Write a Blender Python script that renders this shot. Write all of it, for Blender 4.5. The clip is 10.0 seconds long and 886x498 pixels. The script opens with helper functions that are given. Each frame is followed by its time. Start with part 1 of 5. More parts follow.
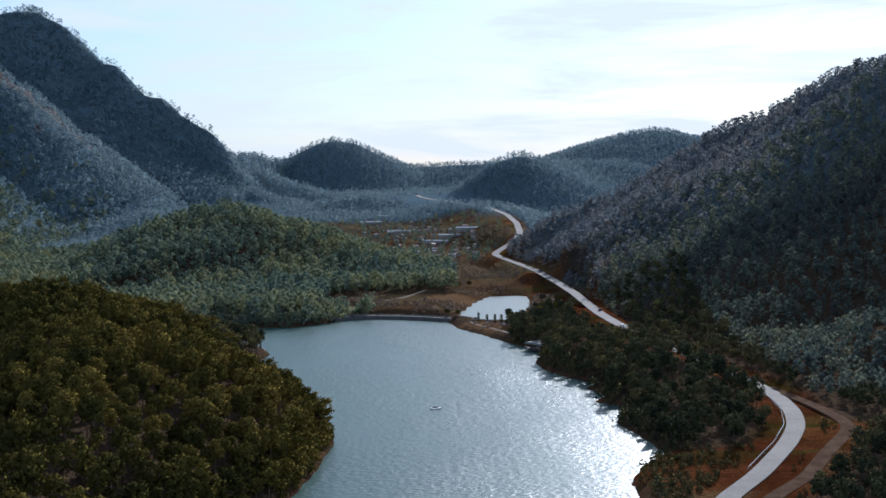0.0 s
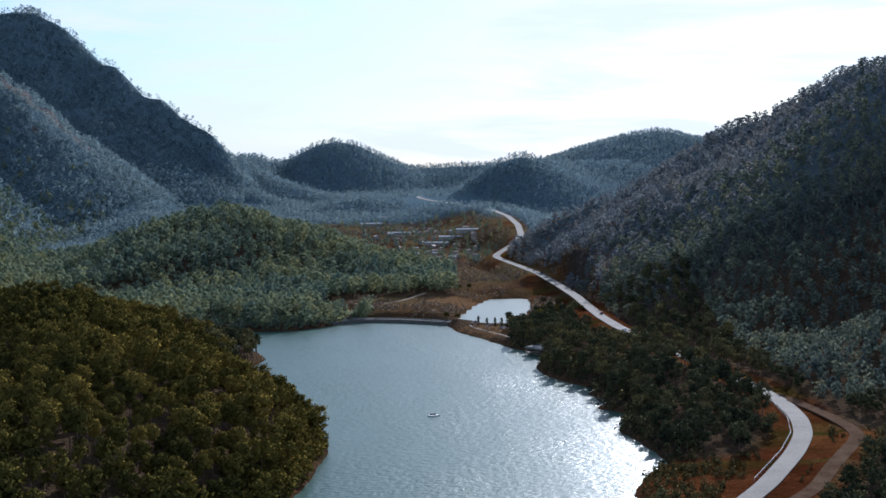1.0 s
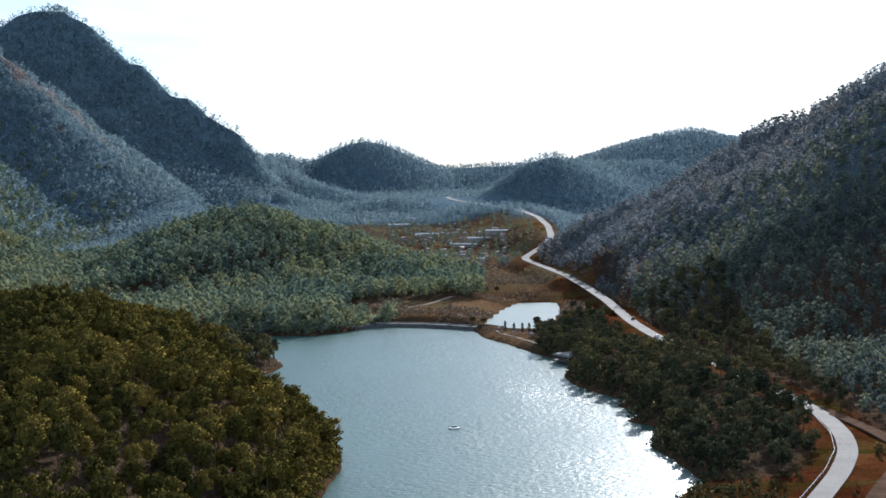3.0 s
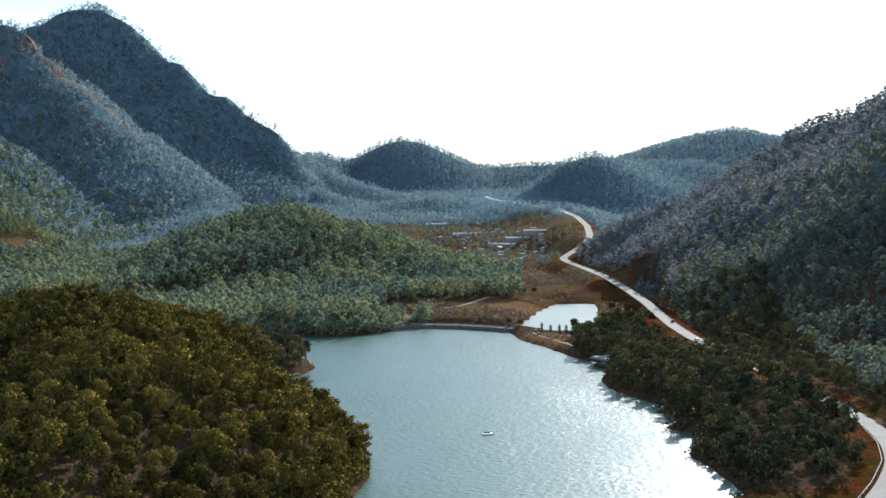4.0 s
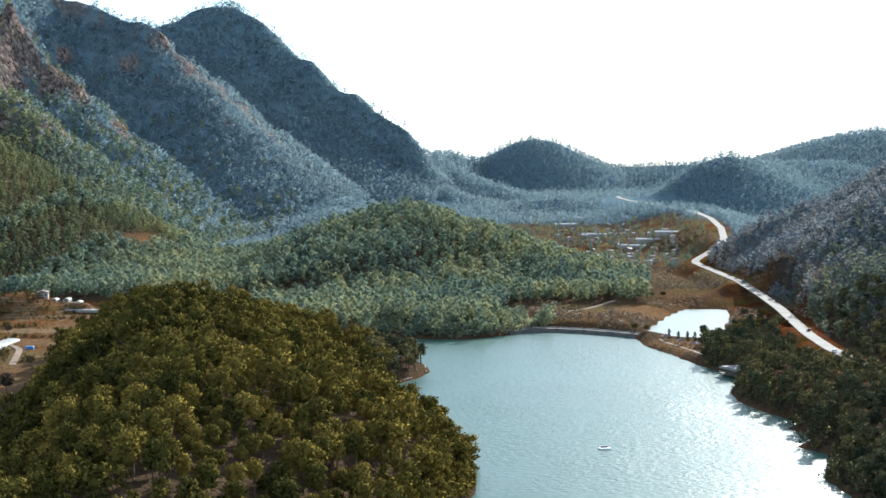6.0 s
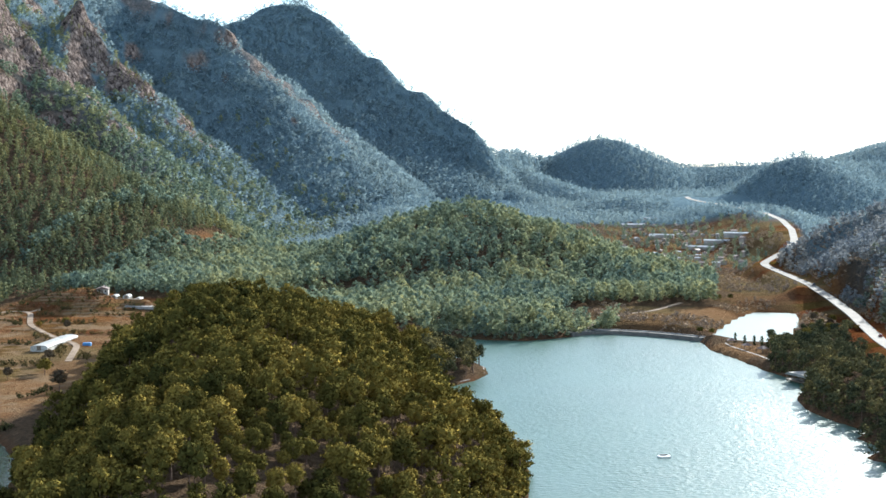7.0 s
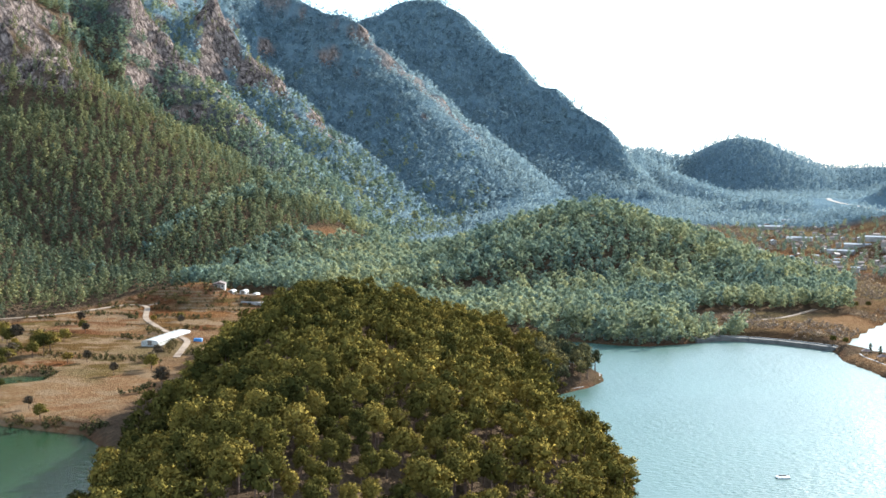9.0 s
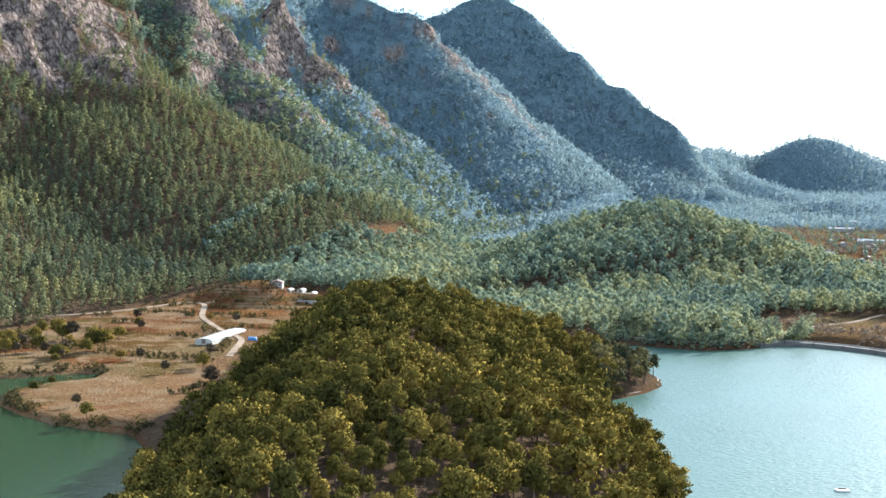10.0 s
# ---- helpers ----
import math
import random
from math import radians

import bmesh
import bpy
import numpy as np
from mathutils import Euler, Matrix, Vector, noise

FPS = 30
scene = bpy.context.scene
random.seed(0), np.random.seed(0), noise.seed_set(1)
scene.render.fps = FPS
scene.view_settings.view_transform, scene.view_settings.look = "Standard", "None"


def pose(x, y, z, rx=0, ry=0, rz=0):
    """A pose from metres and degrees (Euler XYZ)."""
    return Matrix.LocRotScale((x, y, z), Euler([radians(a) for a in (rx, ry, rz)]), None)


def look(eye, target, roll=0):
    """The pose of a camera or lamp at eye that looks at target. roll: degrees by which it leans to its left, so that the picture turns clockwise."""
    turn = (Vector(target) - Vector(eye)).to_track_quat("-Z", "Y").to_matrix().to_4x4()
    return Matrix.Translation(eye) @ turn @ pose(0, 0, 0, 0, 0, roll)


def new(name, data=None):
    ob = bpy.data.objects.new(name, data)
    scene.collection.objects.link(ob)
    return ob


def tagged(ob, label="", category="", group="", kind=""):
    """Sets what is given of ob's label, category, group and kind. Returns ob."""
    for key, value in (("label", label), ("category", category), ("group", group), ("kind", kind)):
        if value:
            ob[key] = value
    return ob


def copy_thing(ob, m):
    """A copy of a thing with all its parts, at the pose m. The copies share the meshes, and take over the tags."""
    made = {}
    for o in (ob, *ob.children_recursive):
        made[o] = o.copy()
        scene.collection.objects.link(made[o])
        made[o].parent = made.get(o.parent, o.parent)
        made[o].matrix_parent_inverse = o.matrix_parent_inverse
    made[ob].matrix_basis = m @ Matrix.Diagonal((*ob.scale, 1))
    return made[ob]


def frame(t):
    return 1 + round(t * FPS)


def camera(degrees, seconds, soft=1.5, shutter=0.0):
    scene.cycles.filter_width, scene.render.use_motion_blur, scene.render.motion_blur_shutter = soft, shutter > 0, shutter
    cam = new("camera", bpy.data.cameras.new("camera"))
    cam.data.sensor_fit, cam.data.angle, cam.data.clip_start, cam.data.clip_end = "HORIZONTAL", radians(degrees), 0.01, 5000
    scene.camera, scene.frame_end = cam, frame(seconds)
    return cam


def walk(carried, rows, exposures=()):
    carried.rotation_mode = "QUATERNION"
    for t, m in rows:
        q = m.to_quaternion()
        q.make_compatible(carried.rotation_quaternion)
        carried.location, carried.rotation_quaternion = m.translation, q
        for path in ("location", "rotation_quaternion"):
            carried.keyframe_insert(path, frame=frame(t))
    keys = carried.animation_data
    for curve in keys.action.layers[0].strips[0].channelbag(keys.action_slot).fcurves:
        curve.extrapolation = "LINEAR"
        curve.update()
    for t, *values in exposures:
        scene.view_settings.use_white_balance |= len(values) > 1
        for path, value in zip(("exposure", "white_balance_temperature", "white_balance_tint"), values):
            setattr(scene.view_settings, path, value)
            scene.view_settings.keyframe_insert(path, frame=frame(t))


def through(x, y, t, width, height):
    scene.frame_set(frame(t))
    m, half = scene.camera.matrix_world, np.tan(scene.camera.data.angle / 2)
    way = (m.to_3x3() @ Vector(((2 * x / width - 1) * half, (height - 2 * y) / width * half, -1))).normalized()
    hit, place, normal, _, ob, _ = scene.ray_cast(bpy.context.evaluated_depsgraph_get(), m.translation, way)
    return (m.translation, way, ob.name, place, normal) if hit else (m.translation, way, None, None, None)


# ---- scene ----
cam = camera(34.90, 10.0, soft=1.6)
# seconds, eye x, y, z in metres, yaw to the left, pitch up, lean in degrees
ROWS = [
    (0, -0.00, -0.00, 100.00, 0.001, -3.198, -0.875),
    (0.5, 0.92, 7.18, 99.93, 0.039, -3.142, -0.897),
    (1, 1.86, 14.01, 100.07, 0.086, -3.153, -0.952),
    (1.5, 2.77, 21.30, 100.13, 0.129, -3.138, -0.971),
    (2, 3.80, 28.54, 100.07, 0.253, -3.138, -0.986),
    (2.5, 4.74, 36.16, 99.89, 0.772, -3.122, -0.949),
    (4, 7.99, 57.94, 99.40, 3.031, -3.123, -0.743),
    (4.5, 8.92, 65.76, 99.21, 4.193, -3.102, -0.651),
    (5, 10.11, 73.47, 98.78, 5.537, -3.090, -0.568),
    (5.5, 11.36, 80.55, 98.66, 7.029, -3.101, -0.445),
    (7, 15.31, 101.38, 97.87, 11.293, -3.132, 0.064),
    (7.5, 16.74, 108.04, 97.80, 12.729, -3.178, 0.245),
    (8, 18.12, 114.78, 97.79, 14.091, -3.209, 0.374),
    (8.5, 19.56, 121.28, 97.79, 15.557, -3.234, 0.571),
    (9, 21.08, 127.70, 97.71, 16.933, -3.271, 0.680),
    (9.5, 22.65, 134.30, 97.78, 18.396, -3.310, 0.844),
    (10, 24.20, 140.28, 97.85, 19.774, -3.358, 1.013),
]
walk(cam, [(t, pose(x, y, z, 90 + tilt, 0, turn) @ pose(0, 0, 0, 0, 0, lean)) for t, x, y, z, turn, tilt, lean in ROWS],
     [(0.0, 0.15, 5300, 14), (1.0, 0.26, 5320, 14), (2.5, 0.58, 5450, 13), (4.0, 0.9, 5650, 7), (5.5, 1.26, 5750, 6), (7.5, 1.66, 5800, 6), (10.0, 1.98, 5800, 7)])

# ---- light ----
SUN_AZIMUTH, SUN_HEIGHT = 15.5, 23.0          # degrees right of +y, above the horizon
world = bpy.data.worlds.new("sky")
scene.world = world
world.use_nodes = True
wn, wl = world.node_tree.nodes, world.node_tree.links
wn.clear()
w_out, w_bg, w_sky = wn.new("ShaderNodeOutputWorld"), wn.new("ShaderNodeBackground"), wn.new("ShaderNodeTexSky")
w_sky.sky_type, w_sky.sun_disc = "NISHITA", False
w_sky.sun_elevation, w_sky.sun_rotation = radians(SUN_HEIGHT), radians(SUN_AZIMUTH)
w_sky.air_density, w_sky.dust_density, w_sky.ozone_density = 1.0, 0.3, 1.4
w_co, w_map = wn.new("ShaderNodeTexCoord"), wn.new("ShaderNodeMapping")
w_map.inputs["Scale"].default_value = (1.5, 1.5, 9.0)
w_noise = wn.new("ShaderNodeTexNoise")
w_noise.inputs["Scale"].default_value, w_noise.inputs["Detail"].default_value, w_noise.inputs["Roughness"].default_value = 3.4, 8.0, 0.6
w_noise.inputs["Distortion"].default_value = 0.5
w_ramp = wn.new("ShaderNodeValToRGB")
w_ramp.color_ramp.elements[0].position, w_ramp.color_ramp.elements[1].position = 0.46, 0.62
w_mix = wn.new("ShaderNodeMix")
w_mix.data_type = "RGBA"
w_mix.inputs["B"].default_value = (7.6, 7.7, 7.4, 1)
w_half = wn.new("ShaderNodeMath")
w_half.operation, w_half.inputs[1].default_value = "MULTIPLY", 0.9
wl.new(w_co.outputs["Generated"], w_map.inputs["Vector"])
wl.new(w_map.outputs["Vector"], w_noise.inputs["Vector"])
wl.new(w_noise.outputs["Fac"], w_ramp.inputs["Fac"])
wl.new(w_ramp.outputs["Color"], w_half.inputs[0])
wl.new(w_half.outputs["Value"], w_mix.inputs["Factor"])
w_sep, w_low, w_pale = wn.new("ShaderNodeSeparateXYZ"), wn.new("ShaderNodeMapRange"), wn.new("ShaderNodeMix")
w_low.inputs["From Min"].default_value, w_low.inputs["From Max"].default_value = -0.02, 0.22
w_low.inputs["To Min"].default_value, w_low.inputs["To Max"].default_value = 0.75, 0.0
w_pale.data_type = "RGBA"
w_pale.inputs["B"].default_value = (3.8, 4.9, 5.8, 1)
wl.new(w_co.outputs["Generated"], w_sep.inputs["Vector"])
wl.new(w_sep.outputs["Z"], w_low.inputs["Value"])
wl.new(w_low.outputs["Result"], w_pale.inputs["Factor"])
wl.new(w_sky.outputs["Color"], w_pale.inputs["A"])
wl.new(w_pale.outputs["Result"], w_mix.inputs["A"])
wl.new(w_mix.outputs["Result"], w_bg.inputs["Color"])
w_bg.inputs["Strength"].default_value = 0.102
wl.new(w_bg.outputs["Background"], w_out.inputs["Surface"])

sun = new("sun", bpy.data.lights.new("sun", "SUN"))
sun.data.energy, sun.data.angle, sun.data.color = 4.5, radians(0.6), (1.0, 0.92, 0.80)
az, el = radians(SUN_AZIMUTH), radians(SUN_HEIGHT)
sun.matrix_world = look((0, 0, 400), (-math.sin(az) * math.cos(el), -math.cos(az) * math.cos(el), 400 - math.sin(el)))


# ---- materials ----
def material(name, rough=0.8, metal=0.0, spec=0.5):
    m = bpy.data.materials.new(name)
    m.use_nodes = True
    b = m.node_tree.nodes["Principled BSDF"]
    b.inputs["Roughness"].default_value, b.inputs["Metallic"].default_value = rough, metal
    b.inputs["Specular IOR Level"].default_value = spec
    return m, m.node_tree.nodes, m.node_tree.links, b


def ramp_of(n, l, source, stops):
    r = n.new("ShaderNodeValToRGB")
    while len(r.color_ramp.elements) < len(stops):
        r.color_ramp.elements.new(0.5)
    for e, (p, c) in zip(r.color_ramp.elements, stops):
        e.position, e.color = p, (*c, 1)
    l.new(source, r.inputs["Fac"])
    return r.outputs["Color"]


def noise_of(n, l, scale, detail=4.0, rough=0.55, stretch=None):
    co = n.new("ShaderNodeTexCoord")
    t = n.new("ShaderNodeTexNoise")
    t.inputs["Scale"].default_value, t.inputs["Detail"].default_value, t.inputs["Roughness"].default_value = scale, detail, rough
    if stretch:
        mp = n.new("ShaderNodeMapping")
        mp.inputs["Scale"].default_value = stretch
        l.new(co.outputs["Object"], mp.inputs["Vector"])
        l.new(mp.outputs["Vector"], t.inputs["Vector"])
    else:
        l.new(co.outputs["Object"], t.inputs["Vector"])
    return t.outputs["Fac"]


def blend(n, l, fac, a, b, kind="MIX"):
    m = n.new("ShaderNodeMix")
    m.data_type, m.blend_type = "RGBA", kind
    for key, v in (("Factor", fac), ("A", a), ("B", b)):
        if isinstance(v, (int, float)):
            m.inputs[key].default_value = v
        elif isinstance(v, tuple):
            m.inputs[key].default_value = (*v, 1)
        else:
            l.new(v, m.inputs[key])
    return m.outputs["Result"]


def bump_of(n, l, height, strength, distance, b):
    bp = n.new("ShaderNodeBump")
    bp.inputs["Strength"].default_value, bp.inputs["Distance"].default_value = strength, distance
    l.new(height, bp.inputs["Height"])
    l.new(bp.outputs["Normal"], b.inputs["Normal"])


def mottled(name, dark, light, scale=0.3, rough=0.85, bump=0.3, metal=0.0, fine=3.0, spec=0.4):
    """A two-scale mottled surface between two colours."""
    m, n, l, b = material(name, rough, metal, spec)
    big = ramp_of(n, l, noise_of(n, l, scale, 5), [(0.3, dark), (0.7, light)])
    small = ramp_of(n, l, noise_of(n, l, fine, 3), [(0.3, (0.72, 0.72, 0.72)), (0.7, (1.15, 1.15, 1.15))])
    l.new(blend(n, l, 1.0, big, small, "MULTIPLY"), b.inputs["Base Color"])
    if bump:
        bump_of(n, l, noise_of(n, l, fine, 4), bump, 0.3 / fine, b)
    return m


def foliage(name, dark, mid, light, through=0.10, spread=1.0):
    """Needles: a tone for each tree, a second for each tuft, light passing through."""
    m, n, l, b = material(name, 0.85, 0.0, 0.0)
    at = n.new("ShaderNodeAttribute")
    at.attribute_name = "tone"
    geo = n.new("ShaderNodeNewGeometry")
    tree = ramp_of(n, l, at.outputs["Fac"], [(0.0, dark), (0.55, mid), (1.0, light)])
    tuft = ramp_of(n, l, geo.outputs["Random Per Island"], [(0.0, tuple(1 - spread * v for v in (0.45, 0.42, 0.40))), (0.6, (1.0, 1.0, 1.0)), (1.0, tuple(1 + spread * v for v in (0.5, 0.4, 0.1)))])
    colour = blend(n, l, 1.0, tree, tuft, "MULTIPLY")
    l.new(colour, b.inputs["Base Color"])
    tr, mx = n.new("ShaderNodeBsdfTranslucent"), n.new("ShaderNodeMixShader")
    l.new(colour, tr.inputs["Color"])
    mx.inputs["Fac"].default_value = through
    l.new(b.outputs["BSDF"], mx.inputs[1])
    l.new(tr.outputs["BSDF"], mx.inputs[2])
    l.new(mx.outputs["Shader"], n["Material Output"].inputs["Surface"])
    return m


def foliage_single(name, dark, mid, light, through=0.10, spread=0.8):
    """The same for trees that are objects of their own: the tone comes from the object."""
    m = foliage(name, dark, mid, light, through, spread)
    n, l = m.node_tree.nodes, m.node_tree.links
    info = n.new("ShaderNodeObjectInfo")
    ramp = next(x.to_node for x in l if x.from_node.type == "ATTRIBUTE")
    l.new(info.outputs["Random"], ramp.inputs["Fac"])
    return m


PINE = ((0.048, 0.048, 0.015), (0.125, 0.104, 0.027), (0.215, 0.162, 0.040))
# foot of the wall: brightened, blue shade put into the dark tone
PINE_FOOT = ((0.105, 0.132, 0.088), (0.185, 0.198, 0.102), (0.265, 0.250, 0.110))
HEDGEROW = ((0.045, 0.050, 0.025), (0.095, 0.085, 0.040), (0.165, 0.115, 0.050))
# middle distance: needle colour paled and cooled to stand for haze
PINE_HAZED = ((0.145, 0.205, 0.172), (0.225, 0.276, 0.185), (0.340, 0.345, 0.178))
# far conifers: pale blue base colour paints in the haze of distance
CONIFER_HAZED = ((0.205, 0.290, 0.335), (0.238, 0.322, 0.355), (0.275, 0.352, 0.360))
RUSSET = ((0.175, 0.145, 0.125), (0.265, 0.200, 0.150), (0.360, 0.270, 0.175))
# right mountainside: haze put into both colours, paler and bluer
SLOPE_HAZED = ((0.210, 0.245, 0.285), (0.272, 0.292, 0.308), (0.350, 0.330, 0.300))
HILLSIDE_HAZED = ((0.105, 0.135, 0.130), (0.185, 0.220, 0.175), (0.290, 0.300, 0.195))
mat_pine = foliage("pine_needles", *PINE, through=0.05, spread=0.6)
mat_pine_one = foliage_single("pine_needles_single", *PINE, 0.05, 0.6)
mat_pine_dark = foliage("pine_needles_dark", (0.040, 0.050, 0.032), (0.098, 0.100, 0.055), (0.180, 0.152, 0.068))
mat_pine_foot = foliage("pine_needles_shade_tint", *PINE_FOOT, through=0.3, spread=0.4)
mat_hedge = foliage("bramble_leaves", *HEDGEROW)
mat_pine_hazed = foliage("pine_needles_hazed", *PINE_HAZED, through=0.38, spread=0.3)
mat_conifer_hazed = foliage("conifer_needles_hazed", *CONIFER_HAZED, through=0.45, spread=0.15)
mat_slope_hazed = foliage("slope_leaves_hazed", *SLOPE_HAZED, through=0.45, spread=0.3)
mat_hillside_hazed = foliage("hillside_needles_hazed", *HILLSIDE_HAZED, through=0.35, spread=0.6)
mat_scrub = foliage("scrub_oak_leaves", *RUSSET, spread=0.6)
mat_bark = mottled("pine_bark", (0.09, 0.055, 0.04), (0.22, 0.14, 0.10), 0.8, 0.9, 0.5, fine=6.0)
mat_asphalt = mottled("worn_asphalt", (0.165, 0.150, 0.130), (0.235, 0.215, 0.190), 0.08, 0.8, 0.05, fine=1.5, spec=0.06)
mat_gravel = mottled("gravel_track", (0.19, 0.135, 0.095), (0.31, 0.24, 0.175), 0.15, 0.9, 0.3, fine=2.0, spec=0.05)
mat_stone = mottled("dark_stone", (0.07, 0.065, 0.06), (0.15, 0.14, 0.125), 0.25, 0.9, 0.4, fine=1.5)
mat_concrete = mottled("weathered_concrete", (0.20, 0.18, 0.16), (0.36, 0.34, 0.31), 0.25, 0.85, 0.2, fine=2.5)
mat_plaster = mottled("pale_plaster", (0.26, 0.23, 0.20), (0.42, 0.38, 0.33), 0.3, 0.8, 0.1)
mat_tin = mottled("pale_tin_roof", (0.32, 0.32, 0.32), (0.52, 0.52, 0.51), 0.4, 0.6, 0.1, metal=0.1)
mat_tile = mottled("clay_tile_roof", (0.115, 0.08, 0.07), (0.20, 0.14, 0.115), 0.5, 0.75, 0.3)
mat_film = mottled("greenhouse_film", (0.34, 0.33, 0.30), (0.46, 0.45, 0.41), 0.3, 0.5, 0.15, fine=1.2)
mat_wood = mottled("grey_timber", (0.10, 0.075, 0.055), (0.24, 0.19, 0.14), 0.9, 0.8, 0.3)
mat_white = mottled("white_paint", (0.68, 0.68, 0.66), (0.84, 0.84, 0.82), 0.7, 0.4, 0.0)
mat_steel = mottled("galvanised_steel", (0.30, 0.31, 0.32), (0.42, 0.43, 0.44), 0.5, 0.7, 0.0, metal=0.3)
mat_dark = mottled("dark_glass", (0.02, 0.025, 0.03), (0.05, 0.055, 0.06), 0.5, 0.15, 0.0)
mat_rubber = mottled("rubber", (0.02, 0.02, 0.02), (0.04, 0.04, 0.04), 2.0, 0.8, 0.0)


def ground_material():
    m, n, l, b = material("earth", 0.95, 0.0, 0.0)

    def cover(name):
        a = n.new("ShaderNodeAttribute")
        a.attribute_name = name
        return a.outputs["Fac"]
    fine = noise_of(n, l, 0.5, 6, 0.65)
    broad = noise_of(n, l, 0.035, 5, 0.6)
    floor = ramp_of(n, l, fine, [(0.25, (0.060, 0.044, 0.031)), (0.55, (0.120, 0.083, 0.053)), (0.8, (0.185, 0.125, 0.078))])
    soil = ramp_of(n, l, broad, [(0.3, (0.085, 0.032, 0.014)), (0.5, (0.150, 0.060, 0.026)), (0.68, (0.215, 0.105, 0.046))])
    cells = n.new("ShaderNodeTexVoronoi")
    cells.inputs["Scale"].default_value = 0.028
    warp = n.new("ShaderNodeMapping")
    warp.inputs["Scale"].default_value, warp.inputs["Rotation"].default_value = (0.7, 1.6, 0.2), (0, 0, 0.5)
    co = n.new("ShaderNodeTexCoord")
    l.new(co.outputs["Object"], warp.inputs["Vector"])
    l.new(warp.outputs["Vector"], cells.inputs["Vector"])
    plots = ramp_of(n, l, cells.outputs["Color"], [(0.1, (0.72, 0.58, 0.50)), (0.3, (1.15, 1.0, 0.9)), (0.5, (0.55, 0.95, 0.55)), (0.68, (1.0, 0.8, 0.75)), (0.85, (1.35, 1.3, 1.05))])
    soil = blend(n, l, 1.0, soil, plots, "MULTIPLY")
    soil = blend(n, l, 1.0, soil, ramp_of(n, l, fine, [(0.3, (0.62, 0.62, 0.62)), (0.7, (1.1, 1.1, 1.1))]), "MULTIPLY")
    grass = ramp_of(n, l, fine, [(0.3, (0.100, 0.078, 0.036)), (0.5, (0.170, 0.125, 0.062)), (0.7, (0.245, 0.180, 0.100))])
    rockn = noise_of(n, l, 0.22, 9, 0.78, (1.0, 1.0, 0.6))
    rock = ramp_of(n, l, rockn, [(0.40, (0.035, 0.03, 0.03)), (0.46, (0.16, 0.128, 0.115)), (0.54, (0.30, 0.240, 0.210)), (0.62, (0.44, 0.365, 0.320))])
    cracks, tall = n.new("ShaderNodeTexVoronoi"), n.new("ShaderNodeMapping")
    cracks.feature, cracks.inputs["Scale"].default_value = "DISTANCE_TO_EDGE", 0.16
    tall.inputs["Scale"].default_value = (1.0, 1.0, 0.45)
    l.new(co.outputs["Object"], tall.inputs["Vector"])
    l.new(tall.outputs["Vector"], cracks.inputs["Vector"])
    split = ramp_of(n, l, cracks.outputs["Distance"], [(0.0, (0.35, 0.33, 0.33)), (0.16, (1.0, 1.0, 1.0))])
    rock = blend(n, l, 0.85, rock, split, "MULTIPLY")
    speck = ramp_of(n, l, noise_of(n, l, 0.9, 4, 0.7), [(0.35, (0.55, 0.55, 0.55)), (0.6, (1.15, 1.12, 1.1))])
    rock = blend(n, l, 1.0, rock, speck, "MULTIPLY")
    # each terrace of the fields carries a crop of its own
    xyz, shelf, strip, crop, pair = (n.new("ShaderNodeSeparateXYZ"), n.new("ShaderNodeMath"), n.new("ShaderNodeMath"), n.new("ShaderNodeTexWhiteNoise"), n.new("ShaderNodeCombineXYZ"))
    l.new(co.outputs["Object"], xyz.inputs["Vector"])
    shelf.operation, shelf.inputs[1].default_value = "SNAP", 1.7
    l.new(xyz.outputs["Z"], shelf.inputs[0])
    strip.operation, strip.inputs[1].default_value = "SNAP", 38.0
    l.new(xyz.outputs["X"], strip.inputs[0])
    l.new(shelf.outputs["Value"], pair.inputs["X"])
    l.new(strip.outputs["Value"], pair.inputs["Y"])
    l.new(pair.outputs["Vector"], crop.inputs["Vector"])
    crop.noise_dimensions = "2D"
    crops = ramp_of(n, l, crop.outputs["Value"], [(0.0, (0.095, 0.044, 0.022)), (0.2, (0.190, 0.086, 0.036)), (0.4, (0.115, 0.092, 0.034)), (0.6, (0.240, 0.140, 0.066)), (0.8, (0.155, 0.062, 0.030)), (1.0, (0.210, 0.110, 0.046))])
    crops = blend(n, l, 1.0, crops, ramp_of(n, l, fine, [(0.3, (0.6, 0.6, 0.6)), (0.7, (1.2, 1.2, 1.2))]), "MULTIPLY")
    tilled = n.new("ShaderNodeMath")
    tilled.operation, tilled.inputs[1].default_value = "MULTIPLY", 0.75
    l.new(cover("terrace"), tilled.inputs[0])
    soil = blend(n, l, tilled.outputs["Value"], soil, crops)
    c = blend(n, l, cover("soil"), floor, soil)
    # cover of the farther slopes: blue-grey base colour paints in haze
    hazed_brush = ramp_of(n, l, noise_of(n, l, 0.12, 5, 0.65), [(0.3, (0.125, 0.185, 0.225)), (0.55, (0.150, 0.215, 0.245)), (0.75, (0.170, 0.230, 0.245))])
    c = blend(n, l, cover("hazed_brush"), c, hazed_brush)
    c = blend(n, l, cover("grass"), c, grass)
    sandy = ramp_of(n, l, fine, [(0.3, (0.155, 0.085, 0.042)), (0.55, (0.235, 0.142, 0.075)), (0.75, (0.33, 0.225, 0.135))])
    c = blend(n, l, cover("sand"), c, sandy)
    # pale banks of the field terraces
    where, level, bank = n.new("ShaderNodeSeparateXYZ"), n.new("ShaderNodeMath"), n.new("ShaderNodeMath")
    l.new(co.outputs["Object"], where.inputs["Vector"])
    level.operation, level.inputs[1].default_value = "PINGPONG", 0.85
